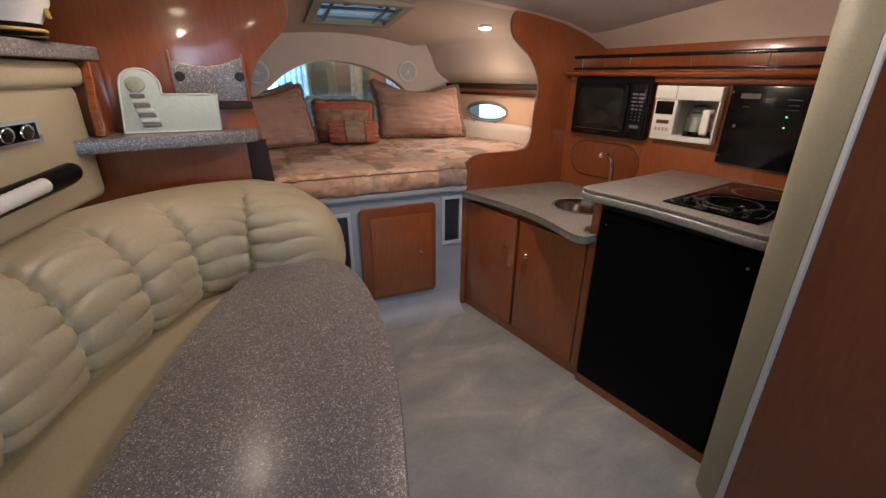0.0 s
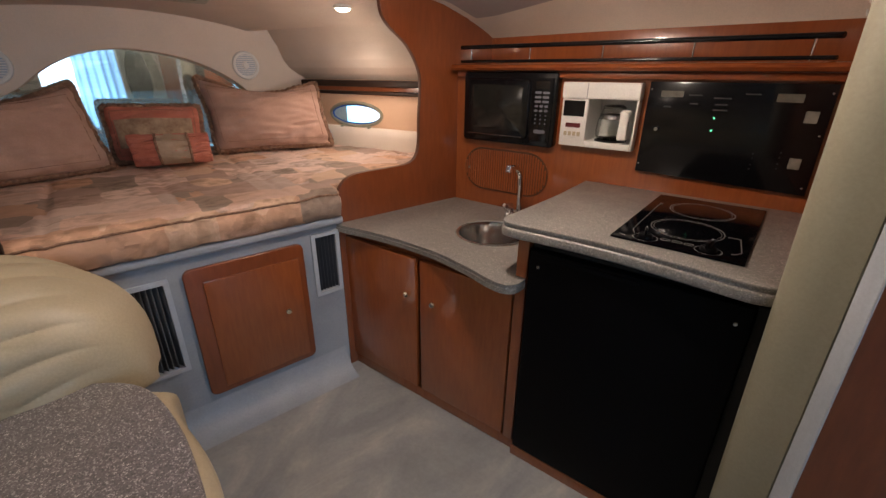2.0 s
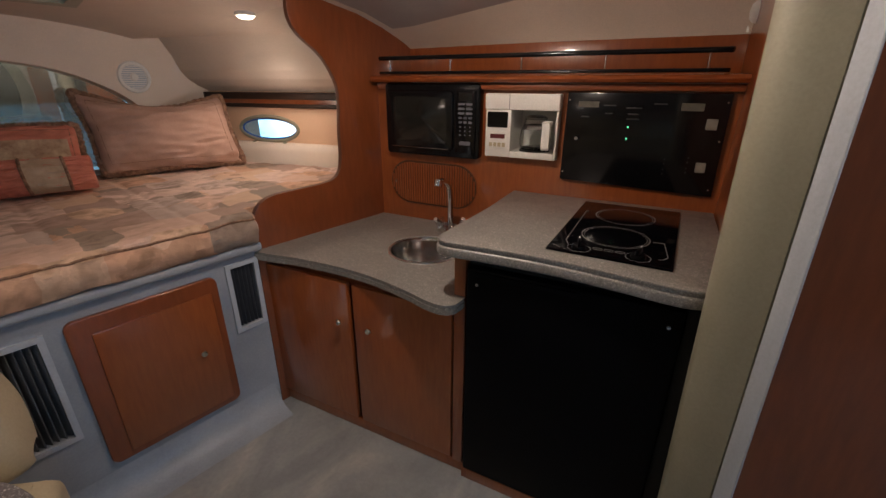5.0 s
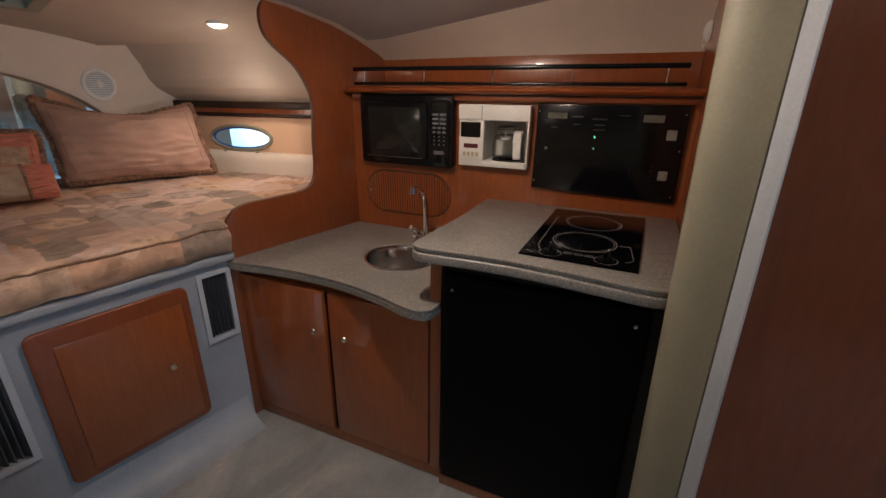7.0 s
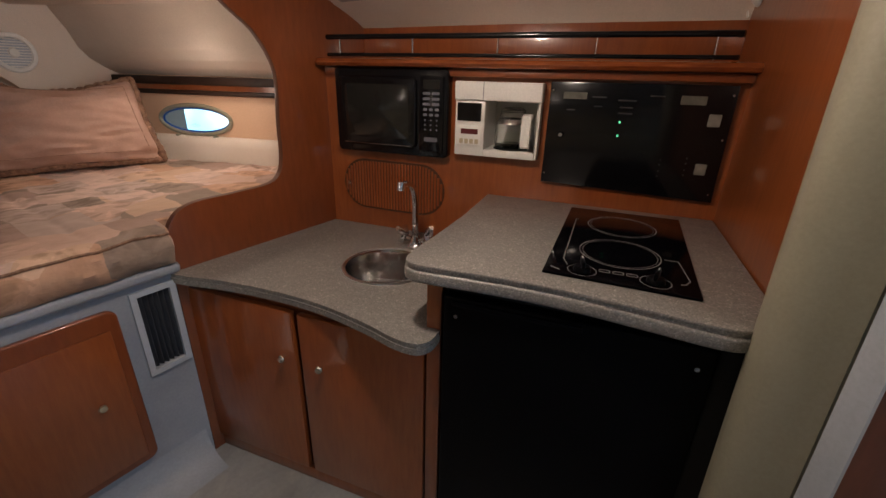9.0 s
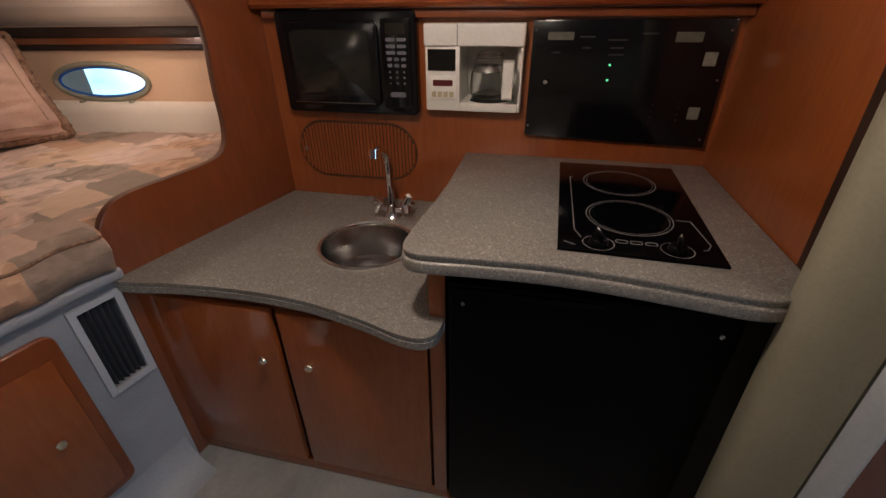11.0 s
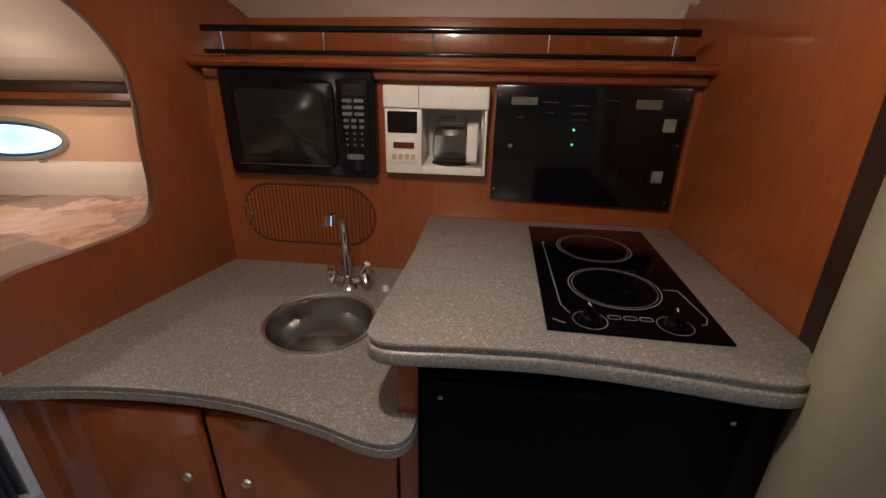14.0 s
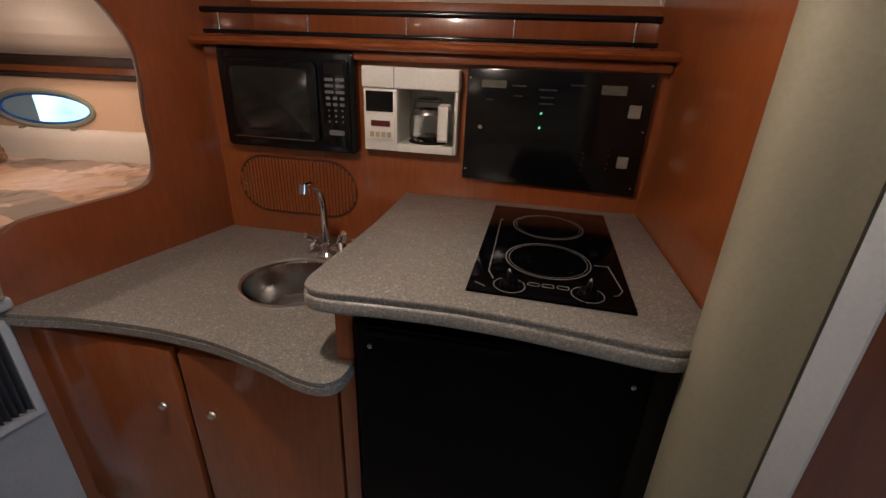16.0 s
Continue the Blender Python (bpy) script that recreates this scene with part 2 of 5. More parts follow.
def thing(name, label, category, base=(0, 0, 0), space=HERE, group=""):
    e = new(name)
    e.empty_display_size = 0.05
    e.matrix_world = space @ Matrix.Translation(base)
    BASES[e.name] = Vector(base)
    return tagged(e, label, category, group)


def part(name, bm, mat, parent, label="", smooth=True, kind=""):
    base = BASES[parent.name]
    bmesh.ops.transform(bm, matrix=Matrix.Translation(-base), verts=bm.verts)
    ob = new(name, mesh_of(name, bm, mat, smooth))
    ob.parent = parent
    BASES[ob.name] = base
    return tagged(ob, label, kind=kind)


def solo(name, bm, mat, label, category="", base=(0, 0, 0), space=HERE, kind="", smooth=True, group=""):
    bmesh.ops.transform(bm, matrix=Matrix.Translation(-Vector(base)), verts=bm.verts)
    ob = new(name, mesh_of(name, bm, mat, smooth))
    ob.matrix_world = space @ Matrix.Translation(base)
    BASES[ob.name] = Vector(base)
    return tagged(ob, label, category, group, kind)


def box(lo, hi, bevel=0.0, seg=2, bm=None):
    out = bm or bmesh.new()
    part_bm = bmesh.new()
    bmesh.ops.create_cube(part_bm, size=1.0)
    lo, hi = Vector(lo), Vector(hi)
    for v in part_bm.verts:
        v.co = Vector(((lo[i] + hi[i]) / 2 + v.co[i] * (hi[i] - lo[i]) for i in range(3)))
    if bevel:
        bmesh.ops.bevel(part_bm, geom=part_bm.edges[:], offset=bevel, segments=seg, affect="EDGES", profile=0.5)
    return joined(out, part_bm)


def joined(out, extra):
    me = bpy.data.meshes.new("scratch")
    extra.to_mesh(me)
    extra.free()
    out.from_mesh(me)
    bpy.data.meshes.remove(me)
    return out


def prism(outline, plane, a, b, bevel=0.0, seg=2, bm=None):
    """The outline drawn in plane xy, xz or yz and given thickness from a to b along the third axis."""
    out, one = bm or bmesh.new(), bmesh.new()
    order = {"xy": lambda p, h: (p[0], p[1], h), "xz": lambda p, h: (p[0], h, p[1]), "yz": lambda p, h: (h, p[0], p[1])}[plane]
    lower = [one.verts.new(order(p, a)) for p in outline]
    upper = [one.verts.new(order(p, b)) for p in outline]
    one.faces.new(lower)
    one.faces.new(upper[::-1])
    n = len(outline)
    for i in range(n):
        one.faces.new((lower[i], upper[i], upper[(i + 1) % n], lower[(i + 1) % n]))
    bmesh.ops.recalc_face_normals(one, faces=one.faces)
    if bevel:
        rims = [e for e in one.edges if len({round(order_value(v, plane), 5) for v in e.verts}) == 1]
        bmesh.ops.bevel(one, geom=rims, offset=bevel, segments=seg, affect="EDGES", profile=0.5)
    return joined(out, one)


def order_value(v, plane):
    return {"xy": v.co.z, "xz": v.co.y, "yz": v.co.x}[plane]


def rounded(x0, y0, x1, y1, r, n=6):
    pts = []
    for cx, cy, s in ((x1 - r, y1 - r, 0), (x0 + r, y1 - r, 90), (x0 + r, y0 + r, 180), (x1 - r, y0 + r, 270)):
        pts += [(cx + r * math.cos(radians(s + 90 * k / n)), cy + r * math.sin(radians(s + 90 * k / n))) for k in range(n + 1)]
    return pts


def curve(points, steps=6, closed=False):
    """A smooth line through the points."""
    P = [Vector(p) for p in points]
    n = len(P)
    out = []
    for i in range(n if closed else n - 1):
        g = (lambda k: P[k % n]) if closed else (lambda k: P[min(max(k, 0), n - 1)])
        a, b, c, d = g(i - 1), g(i), g(i + 1), g(i + 2)
        for k in range(steps):
            s = k / steps
            out.append(0.5 * ((2 * b) + (c - a) * s + (2 * a - 5 * b + 4 * c - d) * s * s + (3 * b - a - 3 * c + d) * s ** 3))
    if not closed:
        out.append(P[-1])
    return out


def ring(a, b, r, n=24, bm=None, r2=None):
    """A cylinder or cone from a to b."""
    out, one = bm or bmesh.new(), bmesh.new()
    a, b = Vector(a), Vector(b)
    bmesh.ops.create_cone(one, cap_ends=True, segments=n, radius1=r, radius2=r if r2 is None else r2, depth=(b - a).length)
    turn = (b - a).to_track_quat("Z", "Y").to_matrix().to_4x4()
    bmesh.ops.transform(one, matrix=Matrix.Translation((a + b) / 2) @ turn, verts=one.verts)
    return joined(out, one)


def tube(points, r, n=10, bm=None, closed=False, radii=None):
    out, one = bm or bmesh.new(), bmesh.new()
    P = [Vector(p) for p in points]
    m = len(P)
    loops = []
    side = None
    for i, p in enumerate(P):
        d = (P[(i + 1) % m] - P[i - 1]) if closed else (P[min(i + 1, m - 1)] - P[max(i - 1, 0)])
        d.normalize()
        if side is None:
            side = d.orthogonal().normalized()
        side = (side - d * side.dot(d)).normalized()
        up = d.cross(side)
        rr = radii[i] if radii else r
        loops.append([one.verts.new(p + rr * (math.cos(2 * math.pi * k / n) * side + math.sin(2 * math.pi * k / n) * up)) for k in range(n)])
    for i in range(m if closed else m - 1):
        A, B2 = loops[i], loops[(i + 1) % m]
        for k in range(n):
            one.faces.new((A[k], A[(k + 1) % n], B2[(k + 1) % n], B2[k]))
    if not closed:
        one.faces.new(loops[0][::-1])
        one.faces.new(loops[-1])
    return joined(out, one)


def lathe(profile, centre=(0, 0, 0), n=32, bm=None, turn=None):
    out, one = bm or bmesh.new(), bmesh.new()
    rows = [[one.verts.new((r * math.cos(2 * math.pi * k / n), r * math.sin(2 * math.pi * k / n), z)) for k in range(n)] for r, z in profile]
    for A, B2 in zip(rows, rows[1:]):
        for k in range(n):
            one.faces.new((A[k], A[(k + 1) % n], B2[(k + 1) % n], B2[k]))
    bmesh.ops.remove_doubles(one, verts=one.verts, dist=1e-5)
    bmesh.ops.transform(one, matrix=Matrix.Translation(centre) @ (turn or Matrix.Identity(4)), verts=one.verts)
    return joined(out, one)


def grid(f, nu, nv, bm=None, closed=False):
    out = bm or bmesh.new()
    V2 = [[out.verts.new(f(i / nu, j / nv)) for j in range(nv + 1)] for i in range(nu + 1)]
    for i in range(nu):
        for j in range(nv):
            out.faces.new((V2[i][j], V2[i + 1][j], V2[i + 1][j + 1], V2[i][j + 1]))
    return out


def pierced(us, zs, holes, v0, v1, bm=None):
    """A wall in the xz plane from v0 to v1 thick, over the lines us and zs, open where a hole holds the cell's middle."""
    out = bm or bmesh.new()
    full = lambda i, j: 0 <= i < len(us) - 1 and 0 <= j < len(zs) - 1 and not any(
        h[0] < (us[i] + us[i + 1]) / 2 < h[2] and h[1] < (zs[j] + zs[j + 1]) / 2 < h[3] for h in holes)
    quad = lambda *c: out.faces.new([out.verts.new(p) for p in c])
    for i in range(len(us) - 1):
        for j in range(len(zs) - 1):
            if not full(i, j):
                continue
            a, b, c, d = us[i], us[i + 1], zs[j], zs[j + 1]
            quad((a, v0, c), (b, v0, c), (b, v0, d), (a, v0, d))
            quad((a, v1, c), (a, v1, d), (b, v1, d), (b, v1, c))
            if not full(i - 1, j):
                quad((a, v0, c), (a, v0, d), (a, v1, d), (a, v1, c))
            if not full(i + 1, j):
                quad((b, v0, c), (b, v1, c), (b, v1, d), (b, v0, d))
            if not full(i, j - 1):
                quad((a, v0, c), (a, v1, c), (b, v1, c), (b, v0, c))
            if not full(i, j + 1):
                quad((a, v0, d), (b, v0, d), (b, v1, d), (a, v1, d))
    bmesh.ops.remove_doubles(out, verts=out.verts, dist=1e-5)
    return out


def wall_lines(x0, x1, z0, z1, holes):
    return (sorted({x0, x1, *[h[0] for h in holes], *[h[2] for h in holes]}), sorted({z0, z1, *[h[1] for h in holes], *[h[3] for h in holes]}))


# ---- the large structure ----
solo("floor", box((-2.3, -1.9, -0.06), (1.7, 2.7, 0.0)), FLOORING, "marled grey cabin floor with pale worn streaks", kind="structure", smooth=False)

# forward bulkhead: moulded lower part with two louvre openings
VENT_R, VENT_L = (0.487, 0.440, 0.577, 0.692), (-0.34, 0.315, -0.060, 0.655)
us, zs = wall_lines(-1.5, 0.66, 0.0, 0.745, [VENT_R, VENT_L])
bm = pierced(us, zs, [VENT_R, VENT_L], 0.0, 0.05)
box((-1.5, -0.028, 0.735), (0.615, 0.05, 0.768), 0.011, 3, bm)
cove = [(0.002, 0.13), (-0.004, 0.08), (-0.02, 0.045), (-0.05, 0.018), (-0.085, 0.004), (-0.115, 0.0005), (0.04, 0.0005), (0.04, 0.13)]
prism([(p[0], p[1]) for p in cove], "yz", -0.6, 0.585, bm=bm)
solo("wall_forward", bm, GELCOAT, "white moulded bulkhead under the berth, with a rounded ledge", kind="structure", space=BOAT)

# starboard wood partition with its curved opening edge
edge = curve([(0.600, 0.70), (0.602, 0.83), (0.635, 0.90), (0.70, 0.930), (0.83, 0.934), (0.965, 0.940), (1.018, 0.968), (1.038, 1.03), (1.042, 1.14), (1.052, 1.27), (1.04, 1.345), (0.985, 1.43), (0.90, 1.495), (0.862, 1.545), (0.858, 1.61), (0.885, 1.652)], 5)
edge2 = [(p[0], p[1]) for p in edge] + [(1.0, 1.648), (1.18, 1.618), (1.39, 1.582), (1.465, 1.555), (1.495, 1.515), (1.50, 1.46), (1.50, 0.0), (0.600, 0.0)]
def matt_rim(ob, mat):
    ob.data.materials.append(mat)
    for f in ob.data.polygons:
        if abs(f.normal.y) < 0.9:
            f.material_index = 1


matt_rim(solo("partition_starboard", prism(edge2, "xz", -0.004, 0.020, 0.003), CHERRY_DEEP, "dark cherry partition with a scalloped edge beside the berth", kind="structure", space=BOAT), EDGE_MATT)

# port wood panel
edge = curve([(-0.395, 0.78), (-0.402, 0.92), (-0.408, 1.08), (-0.425, 1.20), (-0.420, 1.29), (-0.385, 1.375), (-0.320, 1.447), (-0.258, 1.51), (-0.235, 1.575), (-0.249, 1.63), (-0.28, 1.70)], 5)
edge2 = [(p[0], p[1]) for p in edge] + [(-1.7, 1.70), (-1.7, 0.78)]
solo("partition_port", prism(edge2, "xz", -0.026, 0.0, 0.003), CHERRY, "glossy cherry partition with a scalloped edge", kind="structure", space=BOAT)
solo("trim", prism([(-0.472, 0.60), (-0.372, 0.60), (-0.383, 0.92), (-0.394, 1.066), (-0.472, 1.066)], "xz", -0.062, -0.027, 0.003), DARK_TRIM, "dark edge trim of the partition", kind="structure", space=BOAT)
solo("panel_port", box((-1.7, -0.055, 0.5), (-0.397, -0.030, 1.066)), CHERRY, "cherry panel below the side shelf", kind="structure", space=BOAT, smooth=False)

# galley wall, with openings for what is let into it
MW_HOLE, CM_HOLE = (-1.50, 1.058, -1.092, 1.318), (-1.047, 1.067, -0.776, 1.291)
us, zs = wall_lines(-1.612, -0.212, 0.05, 1.334, [MW_HOLE, CM_HOLE])
solo("wall_galley", pierced(us, zs, [MW_HOLE, CM_HOLE], 2.24, 2.262), CHERRY, "cherry panelling behind the galley worktops", kind="structure", smooth=False)
solo("wall_galley_upper", box((-1.60, 2.452, 1.362), (-0.212, 2.470, 1.492), 0.003), CHERRY, "cherry fascia behind the galley shelf", kind="structure")
side = [(1.668, 0.0), (2.62, 0.0), (2.62, 1.60), (2.50, 1.66), (2.2, 1.80), (1.74, 1.88), (1.695, 1.45), (1.668, 0.9)]
solo("wall_side", prism(side, "yz", -0.212, -0.190), CHERRY, "glossy cherry end panel of the galley", kind="structure", smooth=False)
# dark gap beside the column, its shade put in as a near-black strip
solo("trim", prism([(1.585, 0.0), (1.667, 0.0), (1.667, 0.9), (1.694, 1.45), (1.739, 1.88), (1.60, 1.88)], "yz", -0.216, -0.186), DARK_TRIM, "dark strip filling the gap between end panel and column", kind="structure")

# padded column and door frame beside the galley
col = curve([(-0.212, 1.60), (-0.250, 1.588), (-0.273, 1.556), (-0.275, 1.510), (-0.242, 1.480), (-0.184, 1.460)], 6)
outline = [(q[0], q[1]) for q in col] + [(-0.10, 1.50), (-0.10, 1.60)]
def leaned(bm):
    for v in bm.verts:
        rise, x = v.co.z - 0.9, v.co.x
        v.co.x += rise * float(np.interp(x, (-0.28, -0.19, -0.16), (-0.019, -0.003, -0.008)))
        v.co.y += rise * float(np.interp(x, (-0.28, -0.19), (0.0, 0.021)))
    return bm


solo("column", leaned(prism(outline, "xy", 0.0, 1.92)), COLUMN, "padded cream vinyl column at the end of the galley", kind="structure")
bm = prism([(-0.1815, 1.457), (-0.180, 1.450), (-0.172, 1.434), (-0.166, 1.424), (-0.1635, 1.4185), (-0.1605, 1.4170), (-0.1590, 1.421), (-0.10, 1.49)], "xy", 0.0, 1.92)
leaned(bm)
solo("trim", bm, MOULDING, "white rounded moulding between the column and the door", kind="structure")
solo("wall_aft_starboard", leaned(box((-0.1588, 1.422, 0.0), (1.66, 1.452, 1.92))), CHERRY_DEEP, "dark cherry wall aft of the galley", kind="structure", smooth=False)

# unseen slab added over the joint between the two ceilings, blocking sun leaks
solo("deck", box((-1.9, -0.40, 1.775), (1.75, 0.16, 1.83)), LINER, "unseen slab over the cabin, added to stop sunlight leaking in", kind="structure", space=BOAT, smooth=False)

# walls that close the cabin behind the camera
solo("wall_port", box((-2.2, -1.42, 0.0), (1.7, -1.38, 1.92)), LINER, "cream side wall behind the settee", kind="structure", smooth=False)
bm = pierced(*[sorted(s) for s in ((-1.42, -0.30, 0.62, 1.45), (0.0, 0.55, 1.75, 1.92))], [(-0.30, 0.55, 0.62, 1.75)], 0, 0.04)
bmesh.ops.transform(bm, matrix=Matrix(((0, 1, 0, 1.66), (1, 0, 0, 0), (0, 0, 1, 0), (0, 0, 0, 1))), verts=bm.verts)
solo("wall_aft", bm, LINER, "cream aft wall with the open companionway", kind="structure", smooth=False)
solo("wall_hull", box((-1.78, 2.60, 0.0), (1.7, 2.66, 1.92)), LINER, "hull side behind the galley", kind="structure", smooth=False)


# ---- ceilings ----
def crease(x):
    return 1.552 + 0.125 * min(max((x + 1.45) / 1.15, 0), 1.3)


def main_ceiling(s, w):
    """s from the bulkhead aft, w from the galley band inwards."""
    ys = (2.30, 2.15, 1.95, 1.6, 1.2, 0.7, 0.0, -0.6, -1.41)
    rise = (0.0, 0.045, 0.08, 0.115, 0.14, 0.155, 0.155, 0.13, 0.05)
    k = w * (len(ys) - 1)
    i = min(int(k), len(ys) - 2)
    y = ys[i] + (ys[i + 1] - ys[i]) * (k - i)
    r = rise[i] + (rise[i + 1] - rise[i]) * (k - i)
    x0 = -1.893 + 0.22 * (y - 1.0)
    x = x0 + (1.68 - x0) * s
    return (x, y, crease(x) + r + 0.04 * min(s * 3, 1))


bm = grid(lambda s, w: main_ceiling(s ** 1.6, w), 24, 32)
headliner = solo("ceiling", bm, LINER_GREY, "soft grey-beige cabin headliner with a pale margin", kind="structure")
headliner.data.materials.append(LINER_PALE)
for k in range(64):
    headliner.data.polygons[k].material_index = 1


def band(s, w):
    x = -1.62 + 1.44 * s
    c = crease(x) + 0.04 * min((x + 1.59) / 3.27 * 3, 1)
    y = 2.462 + (2.295 - 2.462) * w
    return (x, y, 1.478 + (c - 1.478) * (w ** 0.8))


solo("ceiling_band", grid(band, 16, 8), LINER_PALE, "cream upper panel above the galley shelf", kind="structure")


def hull_u(v):
    return 1.53 - 0.36 * v


def berth_ceiling(s, w):
    v = 0.015 + 1.50 * s
    crown = 1.728 - 0.11 * v
    right = hull_u(v)
    inset = (0.0, 0.06, 0.11, 0.145, 0.175, 0.235, 0.36)
    drop = (1.288, 1.318, 1.352, 1.395, 1.47, 1.555, crown - 0.052)
    k = w * 12
    if k < 6:
        i = min(int(k), 5)
        f = k - i
        f2 = f
        u = right - (inset[i] + (inset[i + 1] - inset[i]) * f2)
        z = drop[i] + (drop[i + 1] - drop[i]) * f2
    else:
        f = (k - 6) / 6
        u = (right - 0.36) + (-1.3 - (right - 0.36)) * f
        z = crown - 0.052 * ((u - 0.18) / (right - 0.54)) ** 2
        if f > 0.6:
            z -= 0.9 * (f - 0.6) ** 2
    return (u, v, z)


HATCH = (-0.045, 0.34, 0.405, 0.80)
solo("wall_hull_upper", grid(lambda s, w: berth_ceiling(s, w / 2), 30, 48), LINER, "cream rolled liner above the rail of the berth", kind="structure", space=BOAT)
bm = grid(lambda s, w: berth_ceiling(s, 0.5 + w / 2), 60, 48)
drop = [f for f in bm.faces if HATCH[0] < f.calc_center_median().x < HATCH[2] and HATCH[1] < f.calc_center_median().y < HATCH[3]]
bmesh.ops.delete(bm, geom=drop, context="FACES")
solo("ceiling_berth", bm, LINER, "cream padded headliner over the berth", kind="structure", space=BOAT)

# berth sides and back wall
BERTH_BACK = Matrix(((0.9962, -0.0872, 0, -0.377), (0.0872, 0.9962, 0, 1.140), (0, 0, 1, 0), (0, 0, 0, 1)))
ARCH = [(p.x, p.y) for p in curve([(-0.16, 0.92, 0), (-0.10, 1.08, 0), (-0.03, 1.19, 0), (0.07, 1.252, 0), (0.17, 1.33, 0), (0.31, 1.398, 0), (0.50, 1.428, 0), (0.76, 1.390, 0), (0.97, 1.297, 0), (1.09, 1.19, 0), (1.16, 1.06, 0), (1.19, 0.92, 0)], 6)]
def niche(x):
    return 0.185 - 0.10 * x
port_c, port_z = 0.94, 1.084


def side_frame():
    d = Vector((-0.36, 1.0, 0)).normalized()
    n = Vector((d.y, -d.x, 0))
    return Matrix(((d.x, -n.x, 0, 1.53), (d.y, -n.y, 0, 0.0), (0, 0, 1, 0), (0, 0, 0, 1)))


SIDE = BOAT @ side_frame()
oval = [(port_c + 0.195 * math.cos(2 * math.pi * k / 40), port_z + 0.060 * math.sin(2 * math.pi * k / 40)) for k in range(40)]
bm = bmesh.new()
for y, flip in ((-0.0, 1), (-0.014, -1)):
    rim = [bm.verts.new((x, y, z)) for x, z in oval]
    frame_pts = []
    for k in range(40):
        a = 2 * math.pi * k / 40
        c, s = math.cos(a), math.sin(a)
        m = 1 / max(abs(c), abs(s))
        frame_pts.append(bm.verts.new((port_c + c * m * (1.0 if c > 0 else 1.1), y, port_z + (s * m * 0.222 if s > 0 else s * m * 0.40))))
    for k in range(40):
        bm.faces.new((rim[k], rim[(k + 1) % 40], frame_pts[(k + 1) % 40], frame_pts[k]))
bm.verts.ensure_lookup_table()
for k in range(40):
    bm.faces.new((bm.verts[k], bm.verts[(k + 1) % 40], bm.verts[80 + (k + 1) % 40], bm.verts[80 + k]))
solo("wall_hull_berth", bm, HULL, "peach-toned vinyl hull side with an oval opening", kind="structure", space=SIDE)


bm = bmesh.new()
loops = [[bm.verts.new((x, 0, z)) for x, z in line] for line in ([(-0.95, 0.70), (1.75, 0.70), (1.75, 1.45), (-0.95, 1.45)], ARCH)]
bmesh.ops.triangle_fill(bm, edges=[bm.edges.new((r[i], r[(i + 1) % len(r)])) for r in loops for i in range(len(r))], use_beauty=True)
grid(lambda s, w: (-0.95 + 2.7 * s, -0.55 * (0.2 * w) ** 1.6, 1.45 + 0.2 * w), 8, 10, bm)
solo("wall_berth_back", bm, LINER_PALE, "cream wall with an arched niche at the head of the berth", kind="structure", space=BOAT @ BERTH_BACK)
bm = bmesh.new()
inner = [(bm.verts.new((x, 0, z)), bm.verts.new((x, niche(x) + 0.01, z))) for x, z in ARCH]
for p, q in zip(inner, inner[1:]):
    bm.faces.new((p[0], q[0], q[1], p[1]))
bmesh.ops.solidify(bm, geom=bm.faces[:], thickness=-0.004)
solo("trim", bm, HULL, "peach-toned lining of the arched niche", kind="structure", space=BOAT @ BERTH_BACK)
solo("wall_berth_port", box((-1.32, 0.01, 0.6), (-1.28, 1.6, 1.75)), LINER, "cream port side of the berth", kind="structure", space=BOAT, smooth=False)
solo("berth_base", box((-1.3, 0.06, 0.68), (1.5, 1.7, 0.745)), GELCOAT, "moulded berth base", kind="structure", space=BOAT, smooth=False)


# ---- downlights ----
def downlight(x, y, z, watts, stray=0.4, below=0.12, cone=166, name="downlight"):
    t = thing(name, "small round recessed downlight with a glowing lens", "downlight", (x, y, z), group="ceiling downlights")
    part("bezel", lathe([(0.039, -0.003), (0.042, -0.005), (0.046, -0.002), (0.047, 0.002), (0.047, 0.012), (0.039, 0.012)], (x, y, z)), WHITE, t)
    part("lens", lathe([(0.0, -0.018), (0.020, -0.016), (0.033, -0.010), (0.0385, -0.003), (0.0385, 0.004), (0.0, 0.004)], (x, y, z)), LAMP, t)
    # unseen fill light hung below the lens, added to brighten ceiling and walls
    lamp = new("downlight_fill", bpy.data.lights.new("downlight_fill", "POINT"))
    lamp.data.energy, lamp.data.color, lamp.data.shadow_soft_size = watts, WARM, 0.025
    lamp.data.energy = watts * stray
    lamp.location = (x, y, z - below)
    beam = new("downlight_beam", bpy.data.lights.new("downlight_beam", "SPOT"))
    beam.data.energy, beam.data.color, beam.data.shadow_soft_size = watts, WARM, 0.025
    beam.data.spot_size, beam.data.spot_blend = radians(cone), 0.4
    beam.location = (x, y, z - 0.028)
    return t


def main_z(x, y):
    ys, rise = (-1.41, -0.6, 0.0, 0.7, 1.2, 1.6, 1.95, 2.15, 2.30), (0.05, 0.13, 0.155, 0.155, 0.14, 0.115, 0.08, 0.045, 0.0)
    x0 = -1.893 + 0.22 * (y - 1.0)
    return crease(x) + float(np.interp(y, ys, rise)) + 0.04 * min((x - x0) / (1.68 - x0) * 3, 1)


day = new("companionway_daylight", bpy.data.lights.new("companionway_daylight", "AREA"))
day.data.shape, day.data.size, day.data.size_y = "RECTANGLE", 0.9, 1.3
day.data.energy, day.data.color = DAY_WATTS, (0.50, 0.74, 1.0)
day.matrix_world = look((1.95, 0.05, 1.25), (-1.5, 1.0, 0.6))


